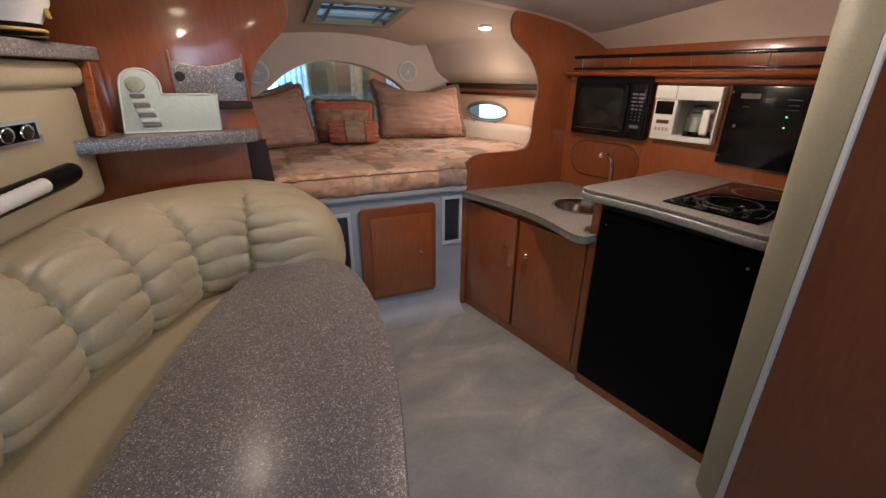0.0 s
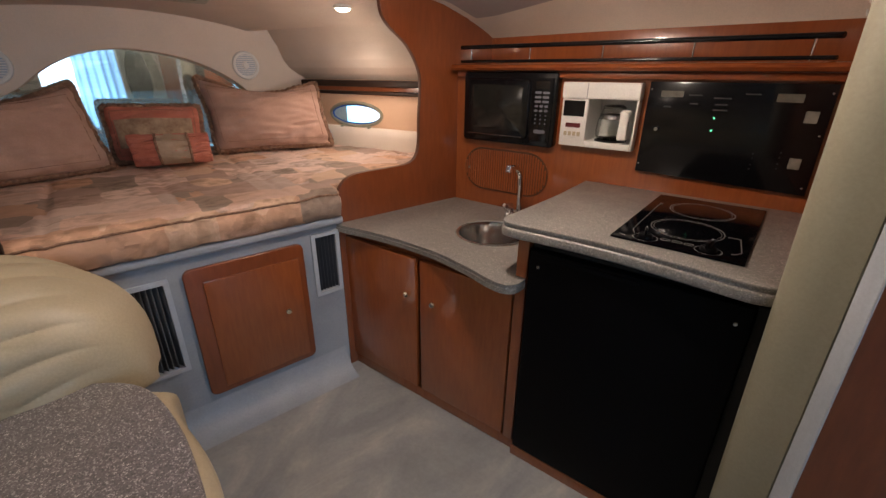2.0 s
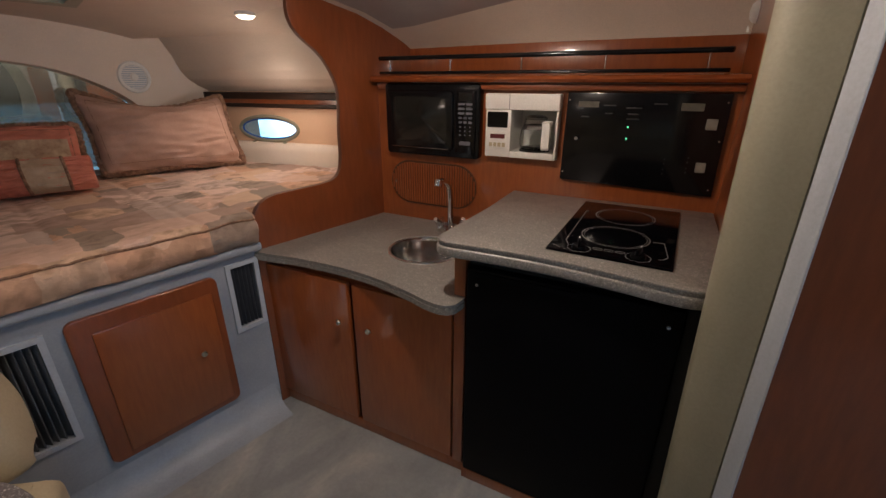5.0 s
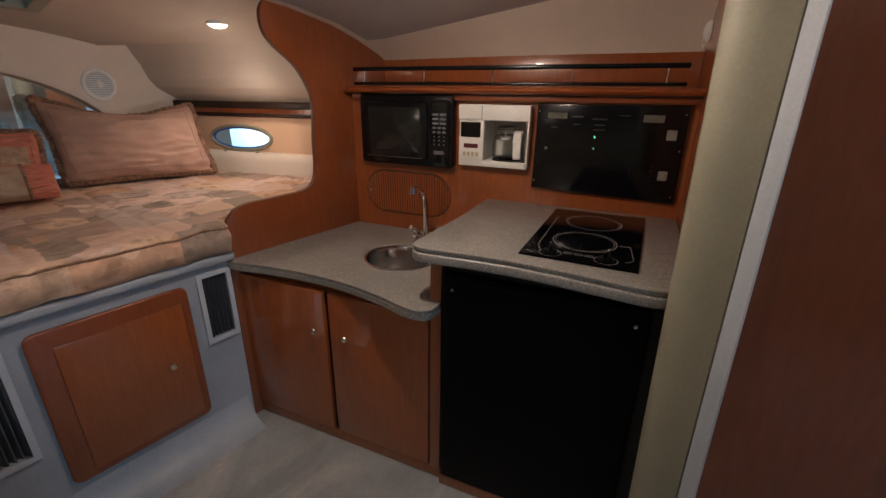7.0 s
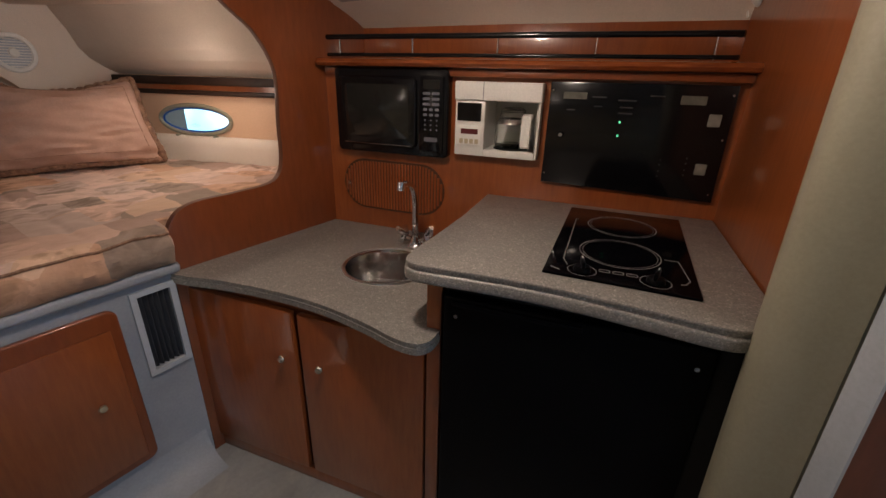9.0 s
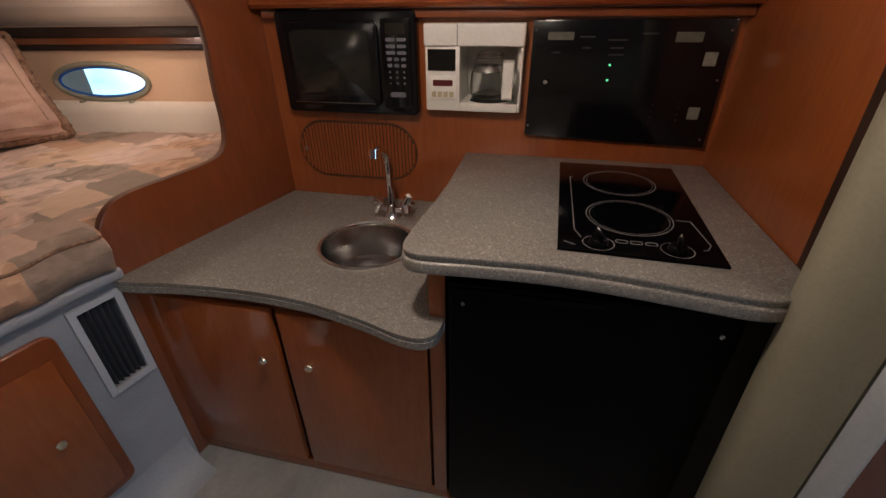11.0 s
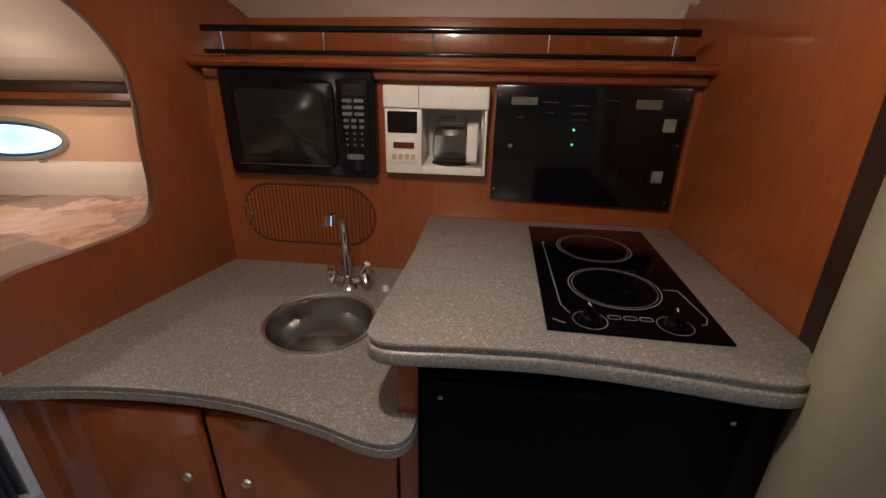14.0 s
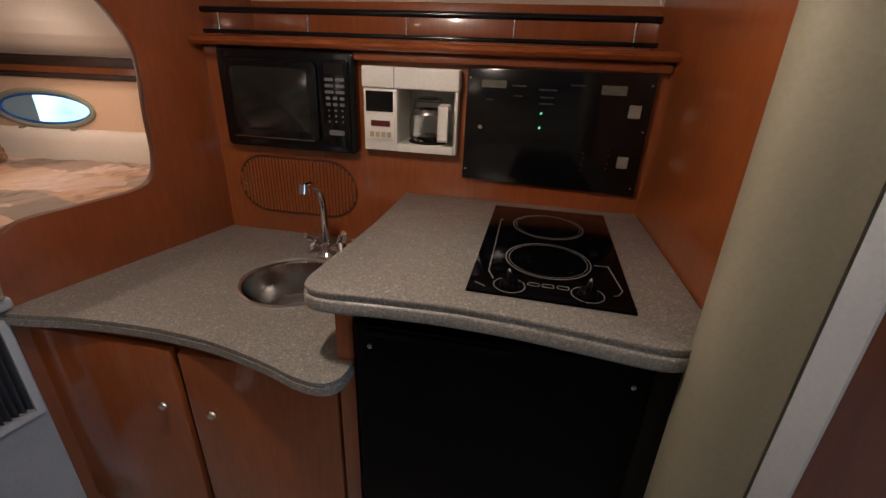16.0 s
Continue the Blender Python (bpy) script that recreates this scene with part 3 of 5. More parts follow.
downlight(-2.171, 2.066, 1.616, DOWNLIGHT_WATTS * 0.85, 0.30, 0.36, 106)
for x, y, share, stray, cone in ((-1.57, 0.28, 0.76, 0.12, 140), (-0.97, 1.38, 1.45, 1.0, 176), (0.15, 0.85, 0.4, 0.4, 166), (1.15, 0.95, 0.3, 0.3, 150)):
    downlight(x, y, main_z(x, y) - 0.004, DOWNLIGHT_WATTS * share, stray, 0.12, cone)


# ---- galley ----
def knob(at, parent, space_dir=(0, -1, 0)):
    a, d = Vector(at), Vector(space_dir)
    bm = ring(a, a + d * 0.010, 0.0045, 12)
    turn = d.to_track_quat("Z", "Y").to_matrix().to_4x4()
    lathe([(0, 0), (0.005, 0.0), (0.011, 0.004), (0.0125, 0.009), (0.010, 0.014), (0.0, 0.016)], a + d * 0.008, 16, bm, turn)
    return part("knob", bm, BRASS, parent, "small round polished metal knob")


def plate(outline, hole, z0, z1):
    bm = bmesh.new()
    loops = {}
    for z in (z0, z1):
        rows = [[bm.verts.new((p[0], p[1], z)) for p in line] for line in (outline, hole)]
        edges = [bm.edges.new((r[i], r[(i + 1) % len(r)])) for r in rows for i in range(len(r))]
        bmesh.ops.triangle_fill(bm, edges=edges, use_beauty=True)
        loops[z] = rows
    for a, b in zip(loops[z0], loops[z1]):
        for i in range(len(a)):
            bm.faces.new((a[i], a[(i + 1) % len(a)], b[(i + 1) % len(a)], b[i]))
    return bm


def shrunk(outline, by):
    n = len(outline)
    area = sum(outline[i][0] * outline[(i + 1) % n][1] - outline[(i + 1) % n][0] * outline[i][1] for i in range(n))
    s = 1 if area > 0 else -1
    out = []
    for i in range(n):
        a, b, c = Vector(outline[i - 1]), Vector(outline[i]), Vector(outline[(i + 1) % n])
        d1, d2 = (b - a), (c - b)
        d = (d1.normalized() + d2.normalized()).normalized()
        out.append((b.x - s * d.y * by, b.y + s * d.x * by))
    return out


cab = thing("sink_cabinet", "reddish cherry base cabinet with two closed doors under the sink", "cabinet", (-1.32, 1.9, 0))
bm = box((-1.790, 1.640, 0.0), (-0.885, 2.236, 0.590))
box((-1.790, 1.640, 0.5905), (-0.885, 1.658, 0.700), bm=bm)
part("body", bm, CHERRY_DEEP, cab, smooth=False)
part("plinth", box((-1.775, 1.622, 0.0), (-0.866, 1.640, 0.048), 0.002), CHERRY, cab)
part("stile", box((-0.906, 1.612, 0.050), (-0.868, 1.640, 0.873), 0.002), CHERRY, cab)
part("end_panel", box((-0.906, 1.640, 0.700), (-0.884, 2.236, 0.873)), CHERRY, cab, smooth=False)
for x0, x1, kx in ((-1.742, -1.333, -1.374), (-1.313, -0.914, -1.238)):
    d = part("door", prism(rounded(x0, 0.056, x1, 0.668, 0.006, 2), "xz", 1.612, 1.634, 0.005), CHERRY, cab)
    knob((kx, 1.612, 0.508), d)

BOWL = (-1.168, 1.897)
low_edge = curve([(-1.790, 1.578, 0), (-1.70, 1.574, 0), (-1.56, 1.596, 0), (-1.38, 1.606, 0), (-1.21, 1.595, 0), (-1.05, 1.560, 0), (-0.965, 1.533, 0), (-0.905, 1.528, 0), (-0.873, 1.552, 0), (-0.866, 1.60, 0)], 5)
low = [(p.x, p.y) for p in low_edge] + [(-0.868, 1.611), (-0.9065, 1.6115), (-0.9065, 2.238), (-1.622, 2.238)]
hole = [(BOWL[0] + 0.139 * math.cos(2 * math.pi * k / 36), BOWL[1] + 0.139 * math.sin(2 * math.pi * k / 36)) for k in range(36)]
top = thing("lower_worktop", "grey speckled worktop with a concave front edge around the sink", "worktop", (-1.3, 1.9, 0.70))
part("top_surface", plate(shrunk(low, 0.0026), hole, 0.7266, 0.732), STONE, top, smooth=False)
part("edge_groove", plate(shrunk(low, 0.0042), hole, 0.7181, 0.7265), STONE, top, smooth=False)
part("edge_nosing", plate(shrunk(low, 0.0018), hole, 0.7002, 0.7180), STONE, top, smooth=False)

sink = thing("sink", "round polished steel sink bowl let into the speckled worktop", "sink", (*BOWL, 0.60))
part("bowl", lathe([(0.134, 0.7335), (0.131, 0.725), (0.127, 0.66), (0.118, 0.625), (0.09, 0.610), (0.022, 0.606), (0.022, 0.60), (0.0, 0.60)], (*BOWL, 0), 40), STEEL, sink)
part("rim", lathe([(0.146, 0.7325), (0.145, 0.7355), (0.139, 0.7370), (0.134, 0.7335)], (*BOWL, 0), 40), RIM_STEEL, sink)
part("drain", lathe([(0.0, 0.6045), (0.008, 0.608), (0.019, 0.6085), (0.022, 0.607)], (*BOWL, 0), 24), CHROME, sink)

TX, TY = -1.152, 2.085
tap = thing("mixer_tap", "chrome two-handled mixer tap with an arched spout", "tap", (TX, TY, 0.732))
part("base", lathe([(0.0, 0.732), (0.030, 0.732), (0.031, 0.738), (0.024, 0.746), (0.020, 0.752), (0.017, 0.768), (0.012, 0.778), (0.0, 0.780)], (TX, TY, 0), 28), CHROME, tap)
spout = curve([(TX, TY, 0.765), (TX, TY + 0.001, 0.84), (TX, TY - 0.001, 0.895), (TX, TY - 0.014, 0.940), (TX, TY - 0.042, 0.969), (TX, TY - 0.078, 0.982), (TX, TY - 0.104, 0.981)], 6)
part("spout", tube(spout, 0.011, 14, radii=[0.0118 - 0.0022 * k / (len(spout) - 1) for k in range(len(spout))]), CHROME, tap)
part("aerator", ring((TX, TY - 0.106, 0.992), (TX, TY - 0.114, 0.967), 0.0140, 20), CHROME, tap)
for s in (-1, 1):
    part("handle_stem", tube([(TX + s * 0.010, TY, 0.755), (TX + s * 0.034, TY + 0.004, 0.762)], 0.010, 14), CHROME, tap)
    bm = bmesh.new()
    for k in range(3):
        a = radians(90 + 120 * k + s * 20)
        c = Vector((TX + s * 0.046, TY + 0.006, 0.778))
        up = Vector((0, math.sin(a), math.cos(a)))
        tube([c, c + up * 0.020 + Vector((s * 0.008, 0, 0)), c + up * 0.036 + Vector((s * 0.014, 0, 0))], 0.008, 10, bm, radii=[0.017, 0.015, 0.010])
    part("handle", bm, CHROME, tap)

hi_edge = curve([(-0.936, 1.95, 0), (-0.946, 1.78, 0), (-0.955, 1.665, 0), (-0.957, 1.605, 0), (-0.943, 1.573, 0), (-0.905, 1.560, 0), (-0.80, 1.566, 0), (-0.67, 1.570, 0), (-0.55, 1.563, 0), (-0.44, 1.549, 0), (-0.34, 1.535, 0), (-0.285, 1.538, 0), (-0.255, 1.560, 0), (-0.240, 1.600, 0)], 5)
hi = [(-0.934, 2.238)] + [(p.x, p.y) for p in hi_edge] + [(-0.2185, 1.604), (-0.2185, 1.632), (-0.2135, 1.634), (-0.2135, 2.238)]
top = thing("upper_worktop", "raised grey speckled stone-look worktop with rounded corners", "worktop", (-0.58, 1.9, 0.873))
part("top_surface", prism(shrunk(hi, 0.003), "xy", 0.911, 0.920, 0.003), STONE, top)
part("edge_groove", prism(shrunk(hi, 0.0055), "xy", 0.9037, 0.9108), STONE, top)
part("edge_nosing", prism(hi, "xy", 0.8745, 0.9035, 0.006, 3), STONE, top)

hob = thing("ceramic_hob", "black two-ring ceramic hob set in the speckled worktop", "hob", (-0.485, 1.9, 0.920))
quad = [(-0.646, 1.634), (-0.340, 1.624), (-0.318, 2.172), (-0.632, 2.172)]
part("glass", prism(quad, "xy", 0.9205, 0.9265, 0.0015), GLASS_TOP, hob)


def flat_ring(cx, cy, r, w=0.0016, n=48, bm=None, arc=(0, 360)):
    bm = bm or bmesh.new()
    steps = [radians(arc[0] + (arc[1] - arc[0]) * k / n) for k in range(n + 1)]
    rows = [[bm.verts.new((cx + rr * math.cos(a), cy + rr * math.sin(a), 0.9270)) for a in steps] for rr in (r - w / 2, r + w / 2)]
    for k in range(n):
        bm.faces.new((rows[0][k], rows[0][k + 1], rows[1][k + 1], rows[1][k]))
    return bm


for cx, cy, r in ((-0.482, 2.024, 0.090), (-0.489, 1.806, 0.091)):
    bm = flat_ring(cx, cy, r, 0.0022)
    flat_ring(cx, cy, r - 0.007, 0.0012, bm=bm)
    part("cooking_ring", bm, INK, hob, "thin pale double ring printed on the glass", smooth=False)
bm = bmesh.new()
for pts in (((-0.600, 2.045), (-0.607, 2.045), (-0.610, 1.72), (-0.598, 1.688)), ((-0.391, 1.806), (-0.362, 1.806), (-0.352, 1.70), (-0.362, 1.680), (-0.372, 1.676)), ((-0.632, 1.664), (-0.612, 1.652))):
    tube([(x, y, 0.9268) for x, y in pts], 0.0011, 4, bm)
for x in (-0.52, -0.492, -0.464):
    tube([(q[0] + x, q[1] + 1.683, 0.9268) for q in rounded(-0.011, -0.006, 0.011, 0.006, 0.004, 2)], 0.0008, 4, bm, closed=True)
part("printed_marks", bm, INK, hob, "pale printed control lines", smooth=False)
for cx, cy, tilt in ((-0.566, 1.668, 10), (-0.420, 1.668, -15)):
    part("dial_ring", flat_ring(cx, cy, 0.030, 0.0016), INK, hob, smooth=False)
    bm = lathe([(0.019, 0.9268), (0.018, 0.935), (0.015, 0.938), (0, 0.938)], (cx, cy, 0), 24)
    fin = box((-0.004, -0.019, 0.936), (0.004, 0.019, 0.952), 0.003)
    bmesh.ops.transform(fin, matrix=Matrix.Translation((cx, cy, 0)) @ pose(0, 0, 0, 0, 0, tilt), verts=fin.verts)
    joined(bm, fin)
    k = part("dial", bm, BLACK_SOFT, hob, "black control dial")
    mark = box((-0.001, 0.006, 0.9525), (0.001, 0.018, 0.9532))
    bmesh.ops.transform(mark, matrix=Matrix.Translation((cx, cy, 0)) @ pose(0, 0, 0, 0, 0, tilt), verts=mark.verts)
    part("pointer", mark, WHITE, k, "white pointer line", smooth=False)

fridge = thing("fridge", "black satin under-counter fridge with a flat closed door", "fridge", (-0.57, 1.9, 0.0))
part("body", box((-0.864, 1.634, 0.045), (-0.222, 2.20, 0.872)), BLACK_DULL, fridge, smooth=False)
d = part("door", box((-0.858, 1.596, 0.048), (-0.292, 1.632, 0.838), 0.006, 3), BLACK_SOFT, fridge)
part("door_handle", box((-0.835, 1.588, 0.818), (-0.545, 1.5955, 0.832), 0.003), BLACK_SOFT, d, "slim black grip along the door top")
for x in (-0.825, -0.325):
    part("hinge_pin", lathe([(0, 0.004), (0.005, 0.003), (0.006, 0)], (x, 1.5945, 0.79), 12, turn=pose(0, 0, 0, 90, 0, 0)), STEEL, d)
part("top_grille", box((-0.858, 1.625, 0.841), (-0.262, 1.633, 0.871)), BLACK_DULL, fridge, smooth=False)
part("kick_strip", box((-0.864, 1.600, 0.0), (-0.222, 1.634, 0.044), 0.002), CHERRY, fridge, "narrow cherry strip at the floor")
part("filler", box((-0.290, 1.612, 0.045), (-0.220, 1.634, 0.840)), BLACK_DULL, fridge, smooth=False)

mw = thing("microwave_oven", "glossy black built-in microwave oven with a closed door", "microwave", (-1.30, 2.23, 1.043))
part("case", box((-1.498, 2.22, 1.060), (-1.094, 2.54, 1.316)), BLACK_SOFT, mw, smooth=False)
face = prism(rounded(-1.528, 1.040, -1.080, 1.334, 0.016), "xz", 2.196, 2.238, 0.006, 3)
part("front_frame", face, BLACK, mw)
d = part("door", prism(rounded(-1.505, 1.066, -1.196, 1.308, 0.022), "xz", 2.183, 2.197, 0.006, 3), BLACK, mw)
part("window", prism(rounded(-1.478, 1.098, -1.222, 1.282, 0.018), "xz", 2.1815, 2.1835, 0.001), SMOKED, d, "dark smoked window")
for z in (1.302, 1.072):
    part("door_edge", tube([(-1.490, 2.1835, z), (-1.215, 2.1835, z)], 0.0022, 8), BLACK, d)
# highlight on the lower door edge, put in as a thin steel tube
part("modelled_glint", tube([(-1.490, 2.1815, 1.0745), (-1.215, 2.1815, 1.0745)], 0.0013, 6), STEEL, d, "door highlight drawn as a thin steel line")
part("control_panel", prism(rounded(-1.186, 1.060, -1.096, 1.312, 0.008), "xz", 2.1885, 2.1965, 0.003), BLACK, mw)
part("display", prism(rounded(-1.170, 1.270, -1.110, 1.300, 0.003), "xz", 2.1868, 2.1884), SMOKED, mw)
for r in range(5):
    for c in range(2 if r < 3 else 3):
        w = 0.014 if r < 3 else 0.0075
        x = -1.157 + c * 0.034 if r < 3 else -1.162 + c * 0.022
        part("key", prism(rounded(x - w, 1.252 - r * 0.0175, x + w, 1.261 - r * 0.0175, 0.004), "xz", 2.1866, 2.1884), GREY_KEY, mw)
for r in range(3):
    for c in range(3):
        x, z = -1.162 + c * 0.022, 1.166 - r * 0.016
        part("key", prism(rounded(x - 0.0028, z, x + 0.0028, z + 0.0055, 0.002, 3), "xz", 2.1866, 2.1884), GREY_KEY, mw)
part("start_key", prism(rounded(-1.165, 1.096, -1.115, 1.111, 0.007), "xz", 2.1866, 2.1884), GREY_KEY, mw, "wide oval start key")

cm = thing("coffee_maker", "white built-in coffee maker with its glass jug in place", "coffee maker", (-0.912, 2.23, 1.060))
x0, x1, z0, z1 = -1.056, -0.766, 1.060, 1.299
part("top_cover", box((x0, 2.190, 1.240), (x1, 2.238, z1), 0.005, 3), WHITE, cm)
part("cover_line", box((-0.9575, 2.1888, 1.242), (-0.9555, 2.1905, 1.297)), GREY_KEY, cm, smooth=False)
bm = box((x0 + 0.002, 2.197, z0), (-0.950, 2.238, 1.239), 0.003)
box((-0.776, 2.197, z0), (x1 - 0.002, 2.238, 1.239), 0.003, bm=bm)
box((-0.9495, 2.195, z0), (-0.7765, 2.238, 1.084), 0.003, bm=bm)
part("front_frame", bm, WHITE, cm)
bm = box((-1.045, 2.36, 1.069), (-0.778, 2.366, 1.289))
box((-1.045, 2.239, 1.069), (-0.952, 2.3595, 1.289), bm=bm)
box((-0.786, 2.239, 1.069), (-0.778, 2.3595, 1.289), bm=bm)
box((-0.951, 2.239, 1.244), (-0.787, 2.3595, 1.289), bm=bm)
box((-0.951, 2.239, 1.069), (-0.787, 2.3595, 1.082), bm=bm)
part("housing", bm, WHITE, cm, smooth=False)
part("water_window", prism(rounded(-1.046, 1.174, -0.962, 1.232, 0.003), "xz", 2.1945, 2.1965), BLACK, cm, "black water-level window")
part("control_strip", prism(rounded(-1.047, 1.092, -0.958, 1.160, 0.006), "xz", 2.1925, 2.1965, 0.0015), WHITE, cm)
part("display", prism(rounded(-1.030, 1.132, -0.970, 1.149, 0.002), "xz", 2.1908, 2.1922), RED_LED, cm, "dark red clock display")
for k in range(4):
    part("key", prism(rounded(-1.034 + k * 0.018, 1.100, -1.021 + k * 0.018, 1.116, 0.002, 3), "xz", 2.1905, 2.1922), CREAM, cm, "cream push key")
part("hot_plate", lathe([(0, 1.0885), (0.058, 1.0885), (0.060, 1.0835), (0, 1.0825)], (-0.868, 2.262, 0), 32), BLACK_SOFT, cm)
jug = part("jug", lathe([(0, 1.090), (0.050, 1.090), (0.057, 1.098), (0.060, 1.125), (0.057, 1.160), (0.045, 1.192), (0.041, 1.205), (0.0385, 1.205), (0.0425, 1.192), (0.054, 1.160), (0.0575, 1.125), (0.0545, 1.100), (0, 1.0925)], (-0.868, 2.262, 0), 36), CLEAR, cm, "clear glass coffee jug")
part("lid", lathe([(0, 1.222), (0.030, 1.220), (0.042, 1.212), (0.043, 1.2055), (0, 1.2055)], (-0.868, 2.262, 0), 32), CLEAR, jug, "clear plastic lid")
part("coffee_rest", lathe([(0, 1.0935), (0.0535, 1.1005), (0.0545, 1.107), (0, 1.107)], (-0.868, 2.262, 0), 32), BLACK, jug, "shallow dark coffee in the bottom")
part("band", lathe([(0.0465, 1.180), (0.0520, 1.168), (0.0535, 1.170), (0.0475, 1.184)], (-0.868, 2.262, 0), 32), STEEL, jug)
bm = prism([(2.196, 1.204), (2.178, 1.200), (2.176, 1.105), (2.184, 1.098), (2.190, 1.104), (2.190, 1.186), (2.215, 1.190), (2.218, 1.204)], "yz", -0.822, -0.792, 0.002)
part("jug_handle", bm, WHITE, jug, "white plastic handle")
# added black sheet, hidden behind the housing, to keep the recess dark
solo("niche_blackout", box((-1.049, 2.372, 1.06), (-0.77, 2.376, 1.30)), BLACK_DULL, "added black sheet darkening the recess behind the coffee maker", kind="structure", smooth=False)

panel = thing("electrical_panel", "glossy black electrical panel door with small plates and two green lights", "electrical panel", (-0.49, 2.232, 0.98))
quad = [(-0.748, 0.990), (-0.236, 0.976), (-0.240, 1.306), (-0.748, 1.305)]
d = part("door", prism(quad, "xz", 2.222, 2.238, 0.003), BLACK, panel)
for x, z in ((-0.739, 1.280), (-0.739, 1.020), (-0.250, 1.280), (-0.250, 1.160), (-0.250, 1.000)):
    part("screw", lathe([(0, 0.002), (0.003, 0.0015), (0.004, 0)], (x, 2.2215, z), 10, turn=pose(0, 0, 0, 90, 0, 0)), CHROME, d)
part("catch", lathe([(0, 0.012), (0.006, 0.011), (0.009, 0.006), (0.009, 0)], (-0.701, 2.2215, 1.147), 20, turn=pose(0, 0, 0, 90, 0, 0)), CHROME, d, "round chrome push catch")
for a, b, c, e in ((-0.706, 1.256, -0.636, 1.276), (-0.378, 1.252, -0.312, 1.276)):
    part("name_plate", prism(rounded(a, b, c, e, 0.002, 2), "xz", 2.2195, 2.2215), DULL_LABEL, d, "dull metal plate")
for a, b, c, e in ((-0.298, 1.195, -0.266, 1.229), (-0.302, 1.056, -0.272, 1.089)):
    h = part("hinge", prism(rounded(a, b, c, e, 0.002, 2), "xz", 2.2190, 2.2215, 0.001), LABEL, d, "small metal hinge plate")
for z in (1.194, 1.154):
    part("indicator", lathe([(0, 0.003), (0.0025, 0.002), (0.003, 0)], (-0.531, 2.2215, z), 10, turn=pose(0, 0, 0, 90, 0, 0)), GREEN_LED, d, "lit green indicator")
for x, z, w in ((-0.60, 1.262, 0.02), (-0.60, 1.235, 0.012), (-0.52, 1.255, 0.025), (-0.52, 1.235, 0.018), (-0.52, 1.218, 0.02), (-0.68, 1.222, 0.012), (-0.44, 1.27, 0.02)):
    part("print", box((x - w, 2.2208, z), (x + w, 2.2218, z + 0.004)), PRINT, d, smooth=False)
for z in (1.04, 1.055, 1.075, 1.09):
    part("print", box((-0.40, 2.2208, z), (-0.396, 2.2218, z + 0.004)), PRINT, d, smooth=False)
    part("print", box((-0.33, 2.2208, z + 0.01), (-0.326, 2.2218, z + 0.014)), PRINT, d, smooth=False)

hatchlet = thing("tambour_door", "small oval cherry locker door of upright reeded slats", "locker door", (-1.32, 2.236, 0.905))
def oval_half(x):
    d = max(abs(x + 1.32) - 0.115, 0)
    return 0.0 if d >= 0.098 else 0.096 * math.sqrt(1 - (d / 0.1) ** 2)
part("rim", tube([(q[0], 2.238, q[1]) for q in rounded(-1.536, 0.806, -1.104, 1.002, 0.0975, 10)], 0.0032, 6, closed=True), EDGE_BROWN, hatchlet)
part("backing", prism(rounded(-1.534, 0.808, -1.106, 1.000, 0.0955, 10), "xz", 2.2355, 2.2395), EDGE_BROWN, hatchlet)
for k in range(34):
    x = -1.527 + k * 0.01255
    h = oval_half(x) - 0.004
    if h > 0.01:
        part("slat", tube([(x, 2.2355, 0.904 - h), (x, 2.2355, 0.904 + h)], 0.0048, 6), CHERRY, hatchlet)
part("latch", lathe([(0, 0.010), (0.006, 0.009), (0.009, 0.004), (0.010, 0)], (-1.512, 2.236, 0.902), 20, turn=pose(0, 0, 0, 90, 0, 0)), CHROME, hatchlet, "round chrome latch")
f = solo("deck_fitting", lathe([(0, 0.016), (0.008, 0.013), (0.012, 0.0), (0, 0)], (-1.041, 2.085, 0.732), 20), WHITE, "small white plastic fitting on the worktop beside the tap", "fitting", (-1.041, 2.085, 0.732))

rack = thing("galley_shelf", "long cherry shelf with black double rails on slim metal posts", "shelf", (-0.9, 2.30, 1.336))
bm = prism([(2.182, 1.337), (2.172, 1.341), (2.166, 1.350), (2.172, 1.360), (2.182, 1.364), (2.450, 1.364), (2.450, 1.337)], "yz", -1.585, -0.2135)
part("board", bm, CHERRY_BAR, rack)
part("valance", box((-1.575, 2.205, 1.312), (-0.2135, 2.2385, 1.3355), 0.004), CHERRY_DEEP, rack)
for z, r in ((1.374, 0.0062), (1.430, 0.0085)):
    bar = curve([(-1.535, 2.200, z), (-1.528, 2.182, z), (-1.510, 2.176, z), (-1.2, 2.174, z), (-0.60, 2.174, z), (-0.300, 2.176, z), (-0.282, 2.182, z), (-0.275, 2.200, z)], 4)
    part("rail", tube(bar, r, 10), BLACK, rack, "black rounded rail")
for x in (-1.482, -1.203, -0.916, -0.628, -0.330):
    part("post", ring((x, 2.175, 1.366), (x, 2.175, 1.426), 0.0032, 10), STEEL, rack, "slim bright metal post")

lt = thing("wall_light", "small white oval plastic lamp on the end panel", "wall light", (-0.214, 2.39, 1.535))
part("cover", lathe([(0, 0.022), (0.022, 0.018), (0.032, 0.008), (0.034, 0)], (-0.2135, 2.39, 1.550), 28, turn=pose(0, 0, 0, 0, -90, 0)), WHITE, lt)
c = thing("cable", "thin white cable hanging by the end panel", "cable", (-0.24, 2.44, 1.52))
part("cord", tube(curve([(-0.235, 2.43, 1.60), (-0.232, 2.44, 1.56), (-0.226, 2.448, 1.52), (-0.2215, 2.447, 1.497)], 5), 0.0035, 6), WHITE, c)


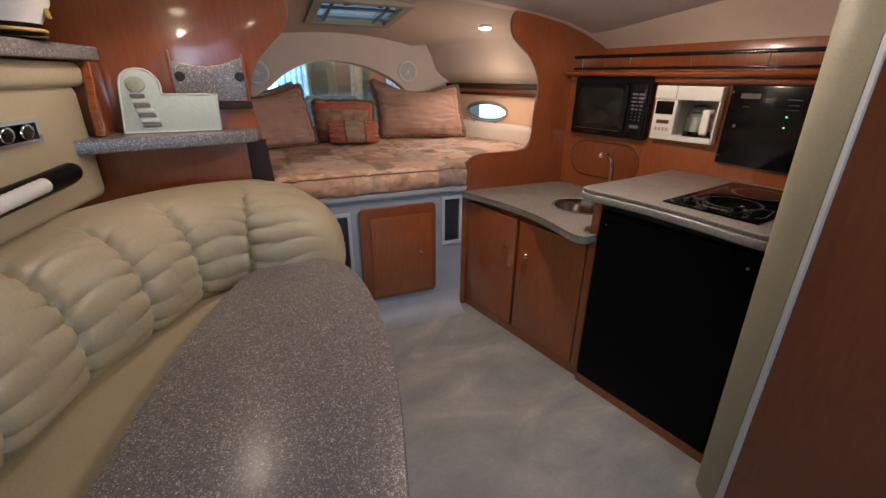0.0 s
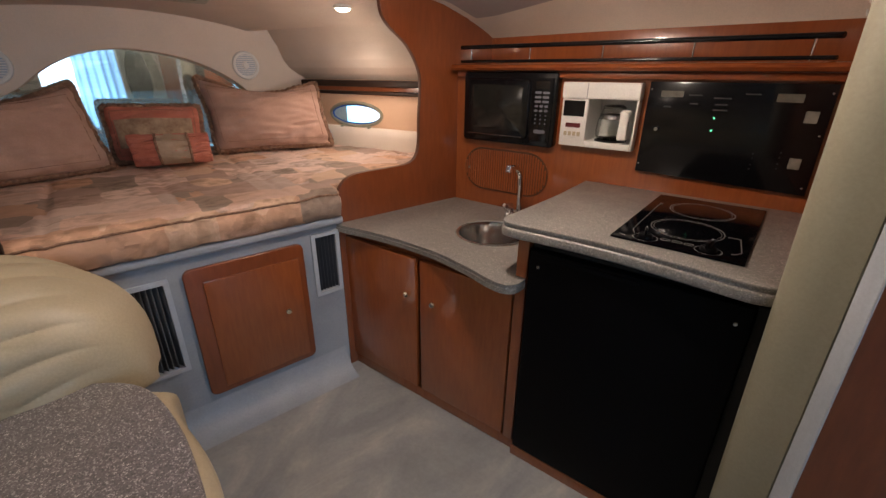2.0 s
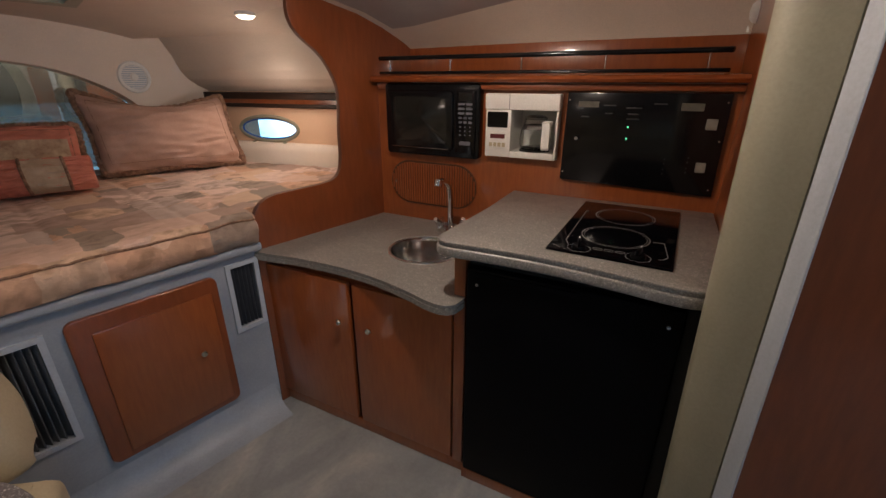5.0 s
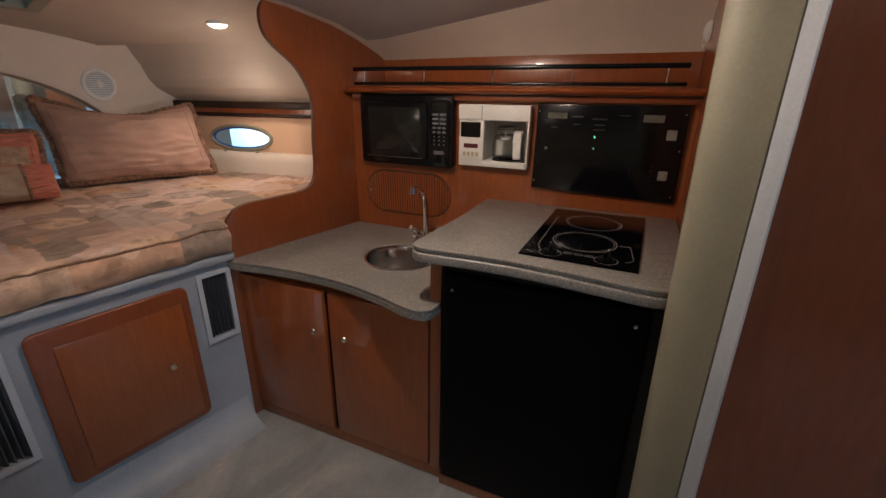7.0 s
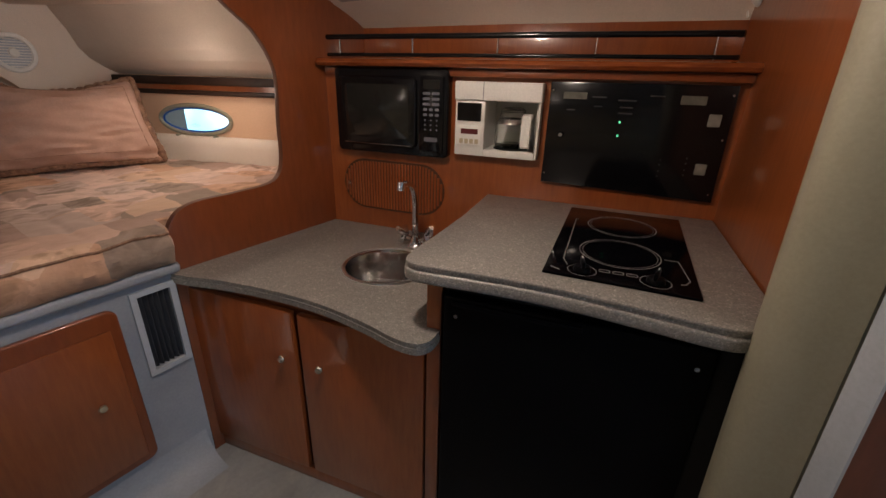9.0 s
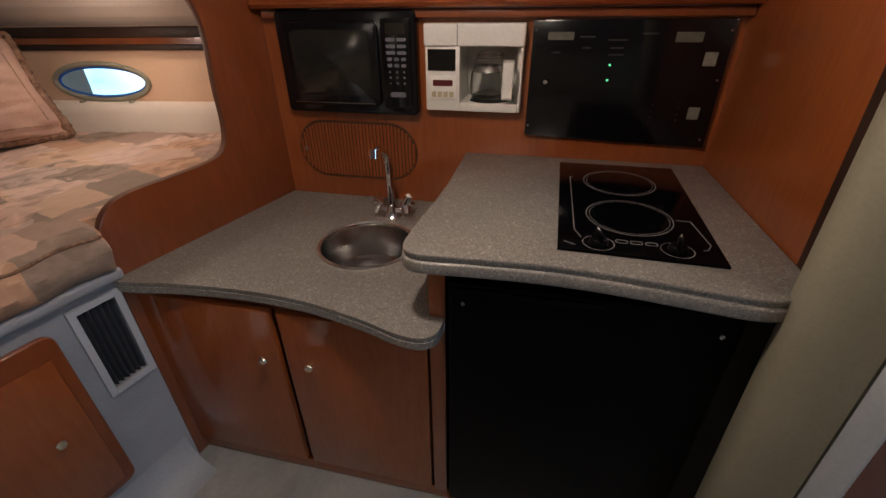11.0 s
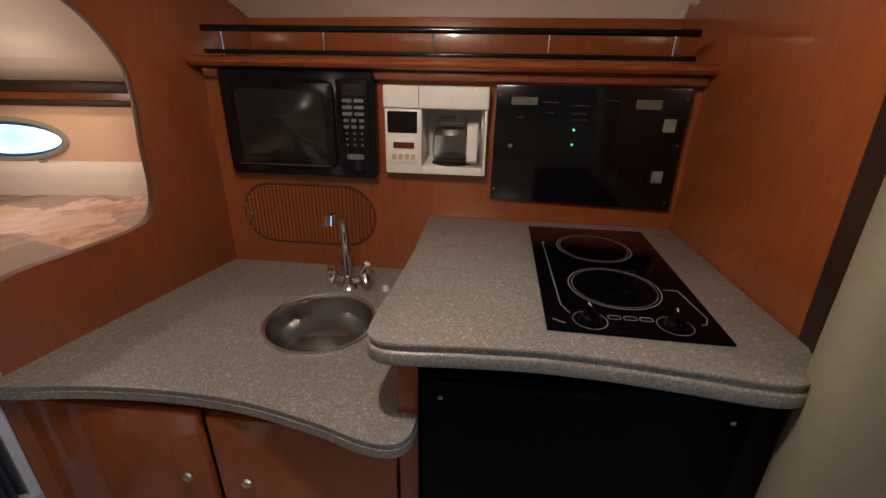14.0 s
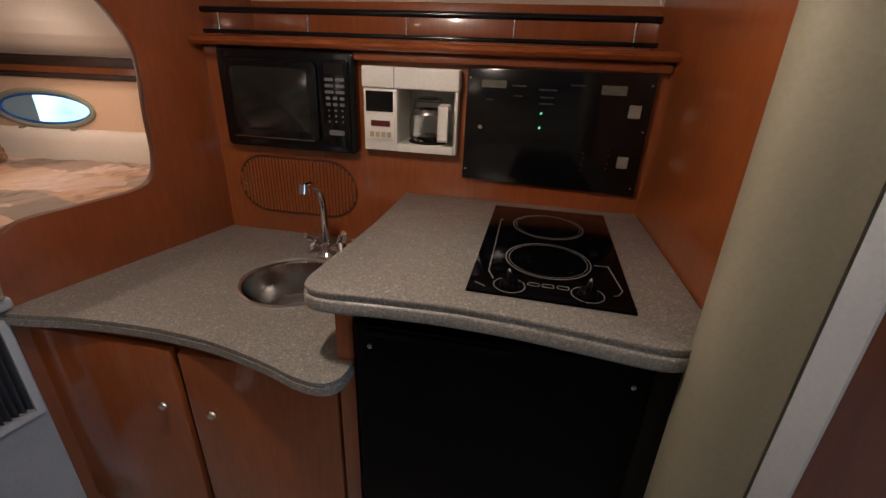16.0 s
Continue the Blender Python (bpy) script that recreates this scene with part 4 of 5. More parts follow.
# ---- bulkhead door and louvres ----
dd = thing("locker_door", "closed reddish cherry locker door with rounded corners in the white bulkhead", "door", (0.215, -0.01, 0.14), BOAT)
part("leaf", prism(rounded(-0.002, 0.146, 0.430, 0.688, 0.028), "xz", -0.018, -0.0015, 0.005, 3), CHERRY_DEEP, dd)
panel_bm = prism(rounded(0.055, 0.172, 0.404, 0.632, 0.004, 2), "xz", -0.0225, -0.0185, 0.003)
part("panel", panel_bm, CHERRY, dd)
knob((0.330, -0.0225, 0.419), dd)


def louvre(name, x0, z0, x1, z1, n, label, slat_mat, lean):
    t = thing(name, label, "air vent", ((x0 + x1) / 2, 0.0, z0), BOAT)
    w = 0.017
    bm = pierced([x0 - w, x0, x1, x1 + w], [z0 - w, z0, z1, z1 + w], [(x0, z0, x1, z1)], -0.010, -0.0005)
    part("frame", bm, VENT_WHITE, t, smooth=False)
    part("backing", box((x0, 0.044, z0), (x1, 0.048, z1)), BLACK_DULL, t, smooth=False)
    pitch = (x1 - x0) / n
    for k in range(n):
        xc = x0 + pitch * (k + 0.5)
        sl = box((-0.0018, -0.012, z0 + 0.001), (0.0018, 0.012, z1 - 0.001), 0.001)
        bmesh.ops.transform(sl, matrix=Matrix.Translation((xc, 0.012, 0)) @ pose(0, 0, 0, 0, 0, lean), verts=sl.verts)
        part("slat", sl, slat_mat, t)


SLAT_DARK = cloudy("slat_dark", (0.03, 0.035, 0.045), (0.045, 0.05, 0.062), 8, 0.35, 0.1)
SLAT = cloudy("slat_grey", (0.075, 0.08, 0.09), (0.105, 0.11, 0.12), 8, 0.35, 0.1)
louvre("louvre_vent", *VENT_R, 6, "dark upright louvre vent in the white bulkhead beside the galley", SLAT_DARK, 35)
louvre("louvre_vent", *VENT_L, 17, "wide grey upright louvre vent in a white frame", SLAT, 35)

# ---- berth ----
bed = thing("mattress", "thick mattress in an autumn-toned patchwork cover with a piped edge", "mattress", (0.2, 0.5, 0.77), BOAT)
front = [(0.02, 0.766), (-0.020, 0.768), (-0.036, 0.778), (-0.045, 0.794), (-0.051, 0.814), (-0.053, 0.832), (-0.050, 0.848), (-0.045, 0.860), (-0.038, 0.867), (-0.040, 0.873), (-0.034, 0.882), (-0.020, 0.889), (0.0, 0.893)]


def cover(u, v, z):
    wob = noise.noise(Vector((u * 7, v * 7, 3.1))) * 0.010 + noise.noise(Vector((u * 11, v * 26, 1))) * 0.005 + noise.noise(Vector((u * 34, v * 40, 8))) * 0.002
    pull = -0.006 * math.exp(-((((u + 0.12) % 0.36) - 0.18) / 0.014) ** 2) - 0.006 * math.exp(-((((v + 0.02) % 0.34) - 0.17) / 0.014) ** 2)
    return (u, v, z + wob + pull)


def quilt(ul, ur, n, lip):
    bm = bmesh.new()
    rows = []
    prof = [(v, z) for v, z in (front if lip else [(0.028, 0.80), (0.028, 0.892)])]
    prof += [(v0, 0.893) for v0 in [0.03 + 0.03 * k for k in range(1, 41)]]
    for v, z in prof:
        row = []
        for k in range(n + 1):
            a, b = ul(v), ur(v)
            u = a + (b - a) * k / n
            if v <= 0:
                q = cover(u, 0.0, 0)
                row.append(bm.verts.new((u, v + 0.5 * q[2] + 0.008 * noise.noise(Vector((u * 16 + z * 30, z * 34, 5))) + 0.003 * noise.noise(Vector((u * 50, z * 60, 2))), z + (0.6 * q[2] if z > 0.86 else 0.006 * noise.noise(Vector((u * 6, 1, 4)))))))
            else:
                row.append(bm.verts.new(cover(u, v, z)))
        rows.append(row)
    for A, B2 in zip(rows, rows[1:]):
        for k in range(n):
            bm.faces.new((A[k], A[k + 1], B2[k + 1], B2[k]))
    return bm


bm = quilt(lambda v: -0.398, lambda v: 0.598, 150, True)
joined(bm, quilt(lambda v: 0.598, lambda v: hull_u(max(v, 0)) - 0.012, 44, False))
joined(bm, quilt(lambda v: -1.25, lambda v: -0.398, 30, False))
bmesh.ops.remove_doubles(bm, verts=bm.verts, dist=0.0005)
part("cover", bm, QUILT, bed)
def piping_at(u):
    q = cover(u, 0.0, 0)[2]
    return (u, -0.0400 + 0.5 * q + 0.008 * noise.noise(Vector((u * 16 + 0.870 * 30, 0.870 * 34, 5))), 0.870 + 0.6 * q)


part("piping", tube([piping_at(-0.39 + 0.0145 * k) for k in range(69)], 0.0042, 8), CORD, bed, "narrow brown piping")


def pillow(name, label, corners, thick, fill, space=BOAT, dip=0.0, cord=True, power=0.42, puff=0.06, back_mat=None):
    """corners: bottom left, bottom right, top right, top left, seen from the front."""
    bl, br, tr, tl = [Vector(c) for c in corners]
    mid = (bl + br + tr + tl) / 4
    nrm = ((br - bl).cross(tl - bl)).normalized()
    t = thing(name, label, "pillow", (mid.x, mid.y, min(bl.z, br.z)), space)

    def at(a, b, side):
        s, w = (a + 1) / 2, (b + 1) / 2
        soft = 1 - 0.07 * (a * b) ** 4
        s, w = (a * soft + 1) / 2, (b * soft + 1) / 2
        p = (bl * (1 - s) + br * s) * (1 - w) + (tl * (1 - s) + tr * s) * w
        out = (1 - a * a) ** power * (1 - b * b) ** power if abs(a) < 1 and abs(b) < 1 else 0
        pull = (mid - p) * puff * ((1 - a * a) * b * b + (1 - b * b) * a * a)
        sag = Vector((0, 0, -dip * math.cos(a * math.pi / 2) * max(b, 0) ** 2))
        edge = max(abs(a), abs(b))
        p = p + nrm * 0.007 * math.sin((a * 15 if abs(b) > abs(a) else b * 13) + mid.x * 7) * edge ** 8
        creases = 0.006 * (1 - 2 * abs(math.sin(a * 9 + 3.0 * b + 2 * noise.noise(Vector((a * 2, b * 2, mid.x)))))) * max(0.0, -b - 0.15) ** 1.2
        wr = creases + 0.018 * noise.noise(Vector((a * 2.4, b * 2.8, side * 4 + mid.x * 9))) + 0.010 * noise.noise(Vector((a * 3.1 + b * 4, b * 9 - a * 3, mid.x)))
        return p + pull + sag + nrm * side * (thick / 2 * out + wr * min(out * 3, 1))

    n = 56
    bm = bmesh.new()
    for side in (1, -1):
        grid(lambda s, w: at(2 * s - 1, 2 * w - 1, side), n, n, bm)
    bmesh.ops.remove_doubles(bm, verts=bm.verts, dist=0.0004)
    part("cover", bm, fill, t)
    if cord:
        loop = [at(-1 + 2 * k / 20, -1, 1) for k in range(20)] + [at(1, -1 + 2 * k / 14, 1) for k in range(14)] + [at(1 - 2 * k / 20, 1, 1) for k in range(20)] + [at(-1, 1 - 2 * k / 14, 1) for k in range(14)]
        loop = curve(loop, 4, closed=True)
        lift = lambda k: nrm * 0.006 * noise.noise(Vector((k * 0.06, mid.x * 5, 1))) + Vector((0, 0, 0.006 * noise.noise(Vector((k * 0.05, 3, mid.x)))))
        loop = [p + lift(k) * math.sin(math.pi * k / len(loop)) for k, p in enumerate(loop)]
        part("cord", tube(loop, 0.0085, 8, closed=True, radii=[0.0150 + 0.0050 * abs(math.sin(k * 0.8)) + 0.002 * noise.noise(Vector((k * 0.3, 0, mid.x))) for k in range(len(loop))]), CORD, t, "thick twisted brown cord edging")
        inner = []
        for k in range(20):
            inner.append(at(-0.86 + 1.72 * k / 20, -0.80, 1))
        for k in range(14):
            inner.append(at(0.86, -0.80 + 1.6 * k / 14, 1))
        for k in range(20):
            inner.append(at(0.86 - 1.72 * k / 20, 0.80, 1))
        for k in range(14):
            inner.append(at(-0.86, 0.80 - 1.6 * k / 14, 1))
        part("seam", tube([p + nrm * 0.0005 for p in inner], 0.0013, 6, closed=True), CORD, t)
    return t, at


pillow("bed_pillow", "large tan velvet pillow with cord edging on the berth wall", ((0.405, 1.06, 0.900), (1.050, 0.88, 0.905), (1.030, 1.00, 1.275), (0.385, 1.20, 1.310)), 0.23, TAN, dip=0.070, puff=0.10)
pillow("bed_pillow", "large tan velvet pillow with cord edging before the mirror", ((-0.72, 0.68, 0.900), (-0.045, 0.90, 0.900), (-0.120, 0.985, 1.275), (-0.76, 0.76, 1.27)), 0.21, TAN, dip=0.07, puff=0.09)
t, at = pillow("throw_cushion", "square coral and tapestry throw cushion with brown cord edging", ((-0.050, 1.02, 0.900), (0.345, 0.95, 0.900), (0.370, 1.03, 1.160), (-0.050, 1.10, 1.170)), 0.17, CORAL)
band_bm = bmesh.new()
grid(lambda s, w: at(-0.80 + 1.6 * s, -0.55 + 1.0 * w, 1) + Vector((-0.002, -0.006, 0)), 16, 8, band_bm)
part("tapestry_panel", band_bm, TAPESTRY, t, "woven tapestry panel")
t, at = pillow("throw_cushion", "small coral bolster cushion with an olive satin centre panel", ((0.005, 0.85, 0.902), (0.345, 0.79, 0.902), (0.350, 0.83, 1.045), (-0.005, 0.89, 1.055)), 0.14, CORAL, cord=False, power=0.30)
band_bm = bmesh.new()
grid(lambda s, w: at(-0.30 + 0.72 * s, -0.97 + 1.94 * w, 1) + Vector((-0.002, -0.006, 0)), 8, 14, band_bm)
part("centre_panel", band_bm, OLIVE, t, "olive satin panel")
for a in (-0.32, 0.44):
    part("cord", tube([at(a, -0.97 + 1.94 * k / 14, 1) + Vector((0, -0.007, 0)) for k in range(15)], 0.006, 8), CORD, t, "twisted brown cord")

# hull side: rails, porthole
rail = thing("berth_rail", "dark double rail with a cherry strip along the hull side", "rail", (0.9, 0.01, 1.20), SIDE)
part("bar", box((0.05, 0.0, 1.247), (1.40, 0.035, 1.284), 0.006), DARK_TRIM, rail)
part("bar", box((0.05, 0.0, 1.203), (1.40, 0.030, 1.223), 0.005), DARK_TRIM, rail)
part("strip", box((0.05, 0.0, 1.2235), (1.40, 0.008, 1.2465)), CHERRY, rail, smooth=False)

solo("hull_ledge", prism([(0.002, 0.86), (0.050, 0.86), (0.044, 0.965), (0.036, 0.992), (0.020, 1.006), (0.002, 1.010)], "yz", 0.03, 1.42), LINER_PALE, "pale padded ledge along the hull side above the mattress", kind="structure", space=SIDE)

port = thing("porthole", "closed oval porthole with a white frame showing bright daylight", "porthole", (port_c, 0, port_z - 0.07), SIDE)
def oval_line(a, b, y):
    return [(port_c + a * math.cos(2 * math.pi * k / 40), y, port_z + b * math.sin(2 * math.pi * k / 40)) for k in range(40)]
part("frame", tube(oval_line(0.205, 0.070, 0.004), 0.010, 8, closed=True), COLUMN, port)
part("gasket", tube(oval_line(0.191, 0.056, -0.002), 0.005, 6, closed=True), CANVAS, port, "blue rim around the pane")
pane = [(p[0], p[2]) for p in oval_line(0.192, 0.058, 0)]
part("pane", prism(pane, "xz", -0.010, -0.006), PORT_GLASS, port, smooth=False)
for x in (-0.11, 0.11):
    dog = box((port_c + x - 0.012, 0.004, port_z - 0.098), (port_c + x + 0.012, 0.022, port_z - 0.070), 0.005)
    part("catch", dog, COLUMN, port)

# speakers on the back wall
HEAD = BOAT @ BERTH_BACK
def speaker(x, z):
    y = -0.001
    s = thing("round_speaker", "round white flush speaker with a ribbed grille on the cream wall", "speaker", (x, y, z), HEAD)
    face = pose(0, 0, 0, 90, 0, 0)
    part("rim", lathe([(0.058, 0.003), (0.062, 0.008), (0.073, 0.009), (0.078, 0.002), (0.078, -0.012)], (x, y, z), 40, turn=face), WHITE, s)
    part("cone", lathe([(0, -0.002), (0.058, 0.001), (0.058, -0.01)], (x, y, z), 36, turn=face), VENT_WHITE, s)
    for k in range(-5, 6):
        h = math.sqrt(max(0.058 ** 2 - (k * 0.0105) ** 2, 0))
        part("rib", tube([(x - h, y - 0.005, z + k * 0.0105), (x + h, y - 0.005, z + k * 0.0105)], 0.0024, 6), WHITE, s)
    part("badge", lathe([(0, 0.010), (0.016, 0.009), (0.018, 0.004)], (x, y, z), 24, turn=face), WHITE, s)


speaker(0.0, 1.342)
speaker(1.078, 1.360)

mir = thing("arched_mirror", "arched mirror set back in the niche behind the pillows", "mirror", (0.55, 0.05, 0.92), HEAD)
bm = bmesh.new()
face = bm.faces.new([bm.verts.new((x, niche(x), z)) for x, z in ARCH])
bmesh.ops.solidify(bm, geom=[face], thickness=0.004)
part("glass", bm, MIRROR, mir, smooth=False)

hatch = thing("deck_hatch", "blue-tinted deck hatch in a grey frame above the berth", "hatch", (0.18, 0.57, 1.62), BOAT)
hz = 1.640
bm = pierced([HATCH[0] - 0.035, HATCH[0] + 0.01, HATCH[2] - 0.01, HATCH[2] + 0.035], [HATCH[1] - 0.035, HATCH[1] + 0.01, HATCH[3] - 0.01, HATCH[3] + 0.035], [(HATCH[0] + 0.01, HATCH[1] + 0.01, HATCH[2] - 0.01, HATCH[3] - 0.01)], 0, 0.05)
tip = Matrix(((1, 0, 0, 0), (0, 0, 1, 0), (0, 1, 0, 0), (0, 0, 0, 1)))
lean = Matrix.Translation((0.18, 0.57, 1.640)) @ pose(0, 0, 0, -6.3, 0, 0) @ Matrix.Translation((-0.18, -0.57, 0))
bmesh.ops.transform(bm, matrix=lean @ tip, verts=bm.verts)
part("frame", bm, COLUMN, hatch, smooth=False)
bm = box((HATCH[0] + 0.012, HATCH[1] + 0.012, 0.030), (HATCH[2] - 0.012, HATCH[3] - 0.012, 0.036))
bmesh.ops.transform(bm, matrix=lean, verts=bm.verts)
part("pane", bm, TINTED, hatch, smooth=False)
bm = bmesh.new()
for lo, hi2 in (((HATCH[0] + 0.011, 0.50, 0.012), (HATCH[2] - 0.011, 0.515, 0.028)), ((0.02, HATCH[1] + 0.011, 0.012), (0.035, HATCH[3] - 0.011, 0.028)), ((0.325, HATCH[1] + 0.011, 0.012), (0.34, HATCH[3] - 0.011, 0.028))):
    box(lo, hi2, 0.002, bm=bm)
bmesh.ops.transform(bm, matrix=lean, verts=bm.verts)
part("bars", bm, SLAT, hatch)
for x in (0.09, 0.27):
    bm = box((x - 0.015, 0.365, 0.002), (x + 0.015, 0.385, 0.03), 0.004)
    bmesh.ops.transform(bm, matrix=lean, verts=bm.verts)
    part("latch", bm, BLACK_SOFT, hatch)

# ---- settee and table ----
settee = thing("settee", "curved cream vinyl settee with a deeply ruched back cushion", "sofa", (-1.3, 0.3, 0.0))
path = curve([(-1.475, 0.735, 0), (-1.525, 0.64, 0), (-1.575, 0.50, 0), (-1.61, 0.34, 0), (-1.565, 0.20, 0), (-1.42, 0.047, 0), (-1.235, -0.113, 0), (-1.0, -0.253, 0), (-0.62, -0.44, 0), (-0.1, -0.66, 0), (0.5, -0.90, 0)], 16)
length = [0.0]
for a, b in zip(path, path[1:]):
    length.append(length[-1] + (b - a).length)
TOTAL = length[-1]


def along(s):
    i = 0
    while i < len(length) - 2 and length[i + 1] < s:
        i += 1
    f = (s - length[i]) / (length[i + 1] - length[i])
    p = path[i].lerp(path[i + 1], f)
    d = (path[min(i + 2, len(path) - 1)] - path[max(i - 1, 0)]).normalized()
    return p, Vector((d.y, -d.x, 0))


PROFILE = curve([(0.015, 0.53, 0), (-0.030, 0.575, 0), (-0.045, 0.655, 0), (-0.035, 0.745, 0), (-0.005, 0.815, 0), (0.050, 0.868, 0), (0.125, 0.900, 0), (0.215, 0.912, 0), (0.30, 0.905, 0), (0.335, 0.86, 0), (0.34, 0.75, 0)], 7)
SEAMS = [0.345, 0.56, 0.79, 1.035, 1.295, 1.57, 1.87]


def ruched(sa, w):
    s = TOTAL * sa ** 1.15
    p, n = along(s)
    k = w * (len(PROFILE) - 1)
    i = min(int(k), len(PROFILE) - 2)
    q = PROFILE[i].lerp(PROFILE[i + 1], k - i)
    g = PROFILE[i + 1] - PROFILE[i]
    out = Vector((-g.y, g.x)).normalized() if g.length else Vector((0, 1))
    near = min(SEAMS, key=lambda c: abs(c - s))
    d = s - near
    side = 1 if d > 0 else -1
    reach = max(0.0, min(1.0, (0.66 - w) / 0.16)) * min(w / 0.04, 1.0)
    seam = -0.024 * math.exp(-(abs(d) / 0.012) ** 1.4) * reach
    x1 = abs(d)
    wander = 1.5 * noise.noise(Vector((near * 9, w * 3, side))) + 0.9 * noise.noise(Vector((s * 4, w * 3, 4)))
    pleat = lambda p: 2 * abs(math.sin(p / 2)) ** 0.6 - 1.3
    reached = 0.075 * (1 - math.exp(-x1 / 0.075))
    slope = 230 * (w - 0.22)
    phase = w * 84 - slope * reached + wander + near * 11 + side
    gather = math.exp(-(x1 / 0.048) ** 1.3)
    low = min(1.0, max(0.0, (0.58 - w) / 0.3))
    depth = 0.35 + 0.65 * abs(math.sin(near * 31 + side + math.floor(phase / (2 * math.pi)) * 1.9))
    folds = pleat(phase) * reach * (0.0070 * gather + 0.0040 * low * depth * math.exp(-((x1 - 0.04) / 0.085) ** 2))
    puff = 0.010 * (1 - math.exp(-x1 / 0.04)) * reach
    lump = 0.005 * noise.noise(Vector((s * 5, w * 4, 2.0)))
    far = max(0.0, min(1.0, (0.98 - w) / 0.25)) * min(w / 0.06, 1.0)
    ends = 0.006 * pleat(w * 58 + 40 * s + 1.5 * wander) * math.exp(-((s - 0.19) / 0.09) ** 2) * far
    h = seam * 0.55 + folds + puff + lump + ends
    e = min(s / 0.34, 1.0)
    r = math.sqrt(max(1 - (1 - e) ** 2, 0.0004))
    dd = 0.13 + (q.x + out.x * -h * -1 - 0.13) * (0.12 + 0.88 * r)
    zz = 0.53 + (q.y + out.y * h - 0.53) * (0.05 + 0.95 * r ** 0.9)
    return (p.x + n.x * -dd * -1 * BACKWARD, p.y + n.y * dd * BACKWARD, zz)


p0, n0 = along(0.6)
BACKWARD = 1 if n0.x < 0 else -1
bm = grid(ruched, 520, 170)
part("back_cushion", bm, CREAM, settee, "ruched cream vinyl back cushion with gathered seams")
seat_in = curve([(-1.470, 0.790, 0), (-1.40, 0.762, 0), (-1.22, 0.748, 0), (-1.08, 0.717, 0), (-0.985, 0.655, 0), (-0.93, 0.55, 0), (-0.82, 0.30, 0), (-0.60, 0.08, 0), (-0.2, -0.12, 0), (0.4, -0.36, 0)], 5)
seat = [(p.x, p.y) for p in seat_in] + [(0.5, -0.95), (-0.62, -0.50), (-1.235, -0.18), (-1.62, 0.16), (-1.68, 0.40), (-1.60, 0.70)]
part("seat_cushion", prism(seat, "xy", 0.330, 0.545, 0.040, 4), CREAM, settee, "flat cream vinyl seat cushion")
part("base", prism(shrunk(seat, 0.030), "xy", 0.0, 0.331), GELCOAT, settee, "pale moulded seat base", smooth=False)

rest = thing("backrest_panel", "upright cream vinyl backrest with a fat rolled top", "backrest", (0.5, -0.05, 0.90), BACK)
part("cushion", prism(rounded(0.022, 0.905, 2.2, 1.296, 0.035), "xz", -0.12, 0.0, 0.022, 4), CREAM, rest)
bm = prism(rounded(-0.012, 1.286, 2.2, 1.366, 0.036), "xz", -0.13, 0.022, 0.026, 4)
part("roll", bm, CREAM, rest)

hold = thing("drink_holder", "chrome-framed double drink holder let into the backrest", "drink holder", (0.42, 0.0, 1.14), BACK)
part("frame", pierced([0.300, 0.312, 0.478, 0.490], [1.140, 1.150, 1.196, 1.206], [(0.312, 1.150, 0.478, 1.196)], 0.001, 0.012), CHROME, hold, smooth=False)
part("tray", box((0.311, 0.0008, 1.149), (0.479, 0.004, 1.197)), BLACK_SOFT, hold, smooth=False)
for x in (0.355, 0.435):
    part("cup_ring", tube([(x + 0.024 * math.cos(a), 0.010 + 0.003 * math.sin(a), 1.172 + 0.019 * math.sin(a)) for a in [2 * math.pi * k / 20 for k in range(20)]], 0.004, 8, closed=True), CHROME, hold)
    part("cup", lathe([(0, 0.001), (0.018, 0.002), (0.018, 0.012), (0, 0.012)], (x, 0.001, 1.172), 20, turn=pose(0, 0, 0, -90, 0, 0)), BLACK, hold)
pod = thing("wall_pouch", "black rounded pouch on the backrest holding a rolled white cloth", "pouch", (0.40, 0.02, 1.02), BACK)
bm = tube(curve([(0.232, 0.018, 1.037), (0.26, 0.030, 1.035), (0.33, 0.034, 1.032), (0.50, 0.034, 1.026), (0.72, 0.034, 1.020)], 4), 0.032, 14, radii=[0.018, 0.024, 0.028, 0.030, 0.031, 0.032, 0.032, 0.032, 0.032, 0.032, 0.032, 0.032, 0.032, 0.032, 0.032, 0.032, 0.032])
part("shell", bm, BLACK_SOFT, pod)
bm = tube([(0.430 + k * 0.012, 0.052, 1.034 - k * 0.0005) for k in range(24)], 0.019, 14, radii=[0.0205 + 0.0012 * (k % 2) for k in range(24)])
part("rolled_cloth", bm, CLOTH, pod, "ribbed rolled white cloth")

shelf = thing("port_shelf", "grey speckled shelf on the cherry panel", "shelf", (-0.7, -0.1, 1.066), BOAT)
line = [(p.x, p.y) for p in curve([(-0.412, -0.032, 0), (-0.416, -0.07, 0), (-0.432, -0.115, 0), (-0.47, -0.148, 0), (-0.60, -0.185, 0), (-0.80, -0.225, 0), (-1.06, -0.29, 0)], 5)] + [(-1.06, -0.028), (-0.415, -0.028)]
part("board", prism(line, "xy", 1.068, 1.1165, 0.007, 3), STONE_COOL, shelf)
shelf = thing("hat_shelf", "grey speckled shelf above the backrest", "shelf", (0.4, -0.1, 1.37), BACK)
line = [(p.x, p.y) for p in curve([(-0.10, -0.30, 0), (-0.115, -0.1, 0), (-0.105, 0.02, 0), (-0.06, 0.052, 0), (0.1, 0.055, 0), (0.8, 0.058, 0), (2.0, 0.06, 0)], 5)] + [(2.0, -0.30)]
part("board", prism(line, "xy", 1.372, 1.418, 0.007, 3), STONE_COOL, shelf)
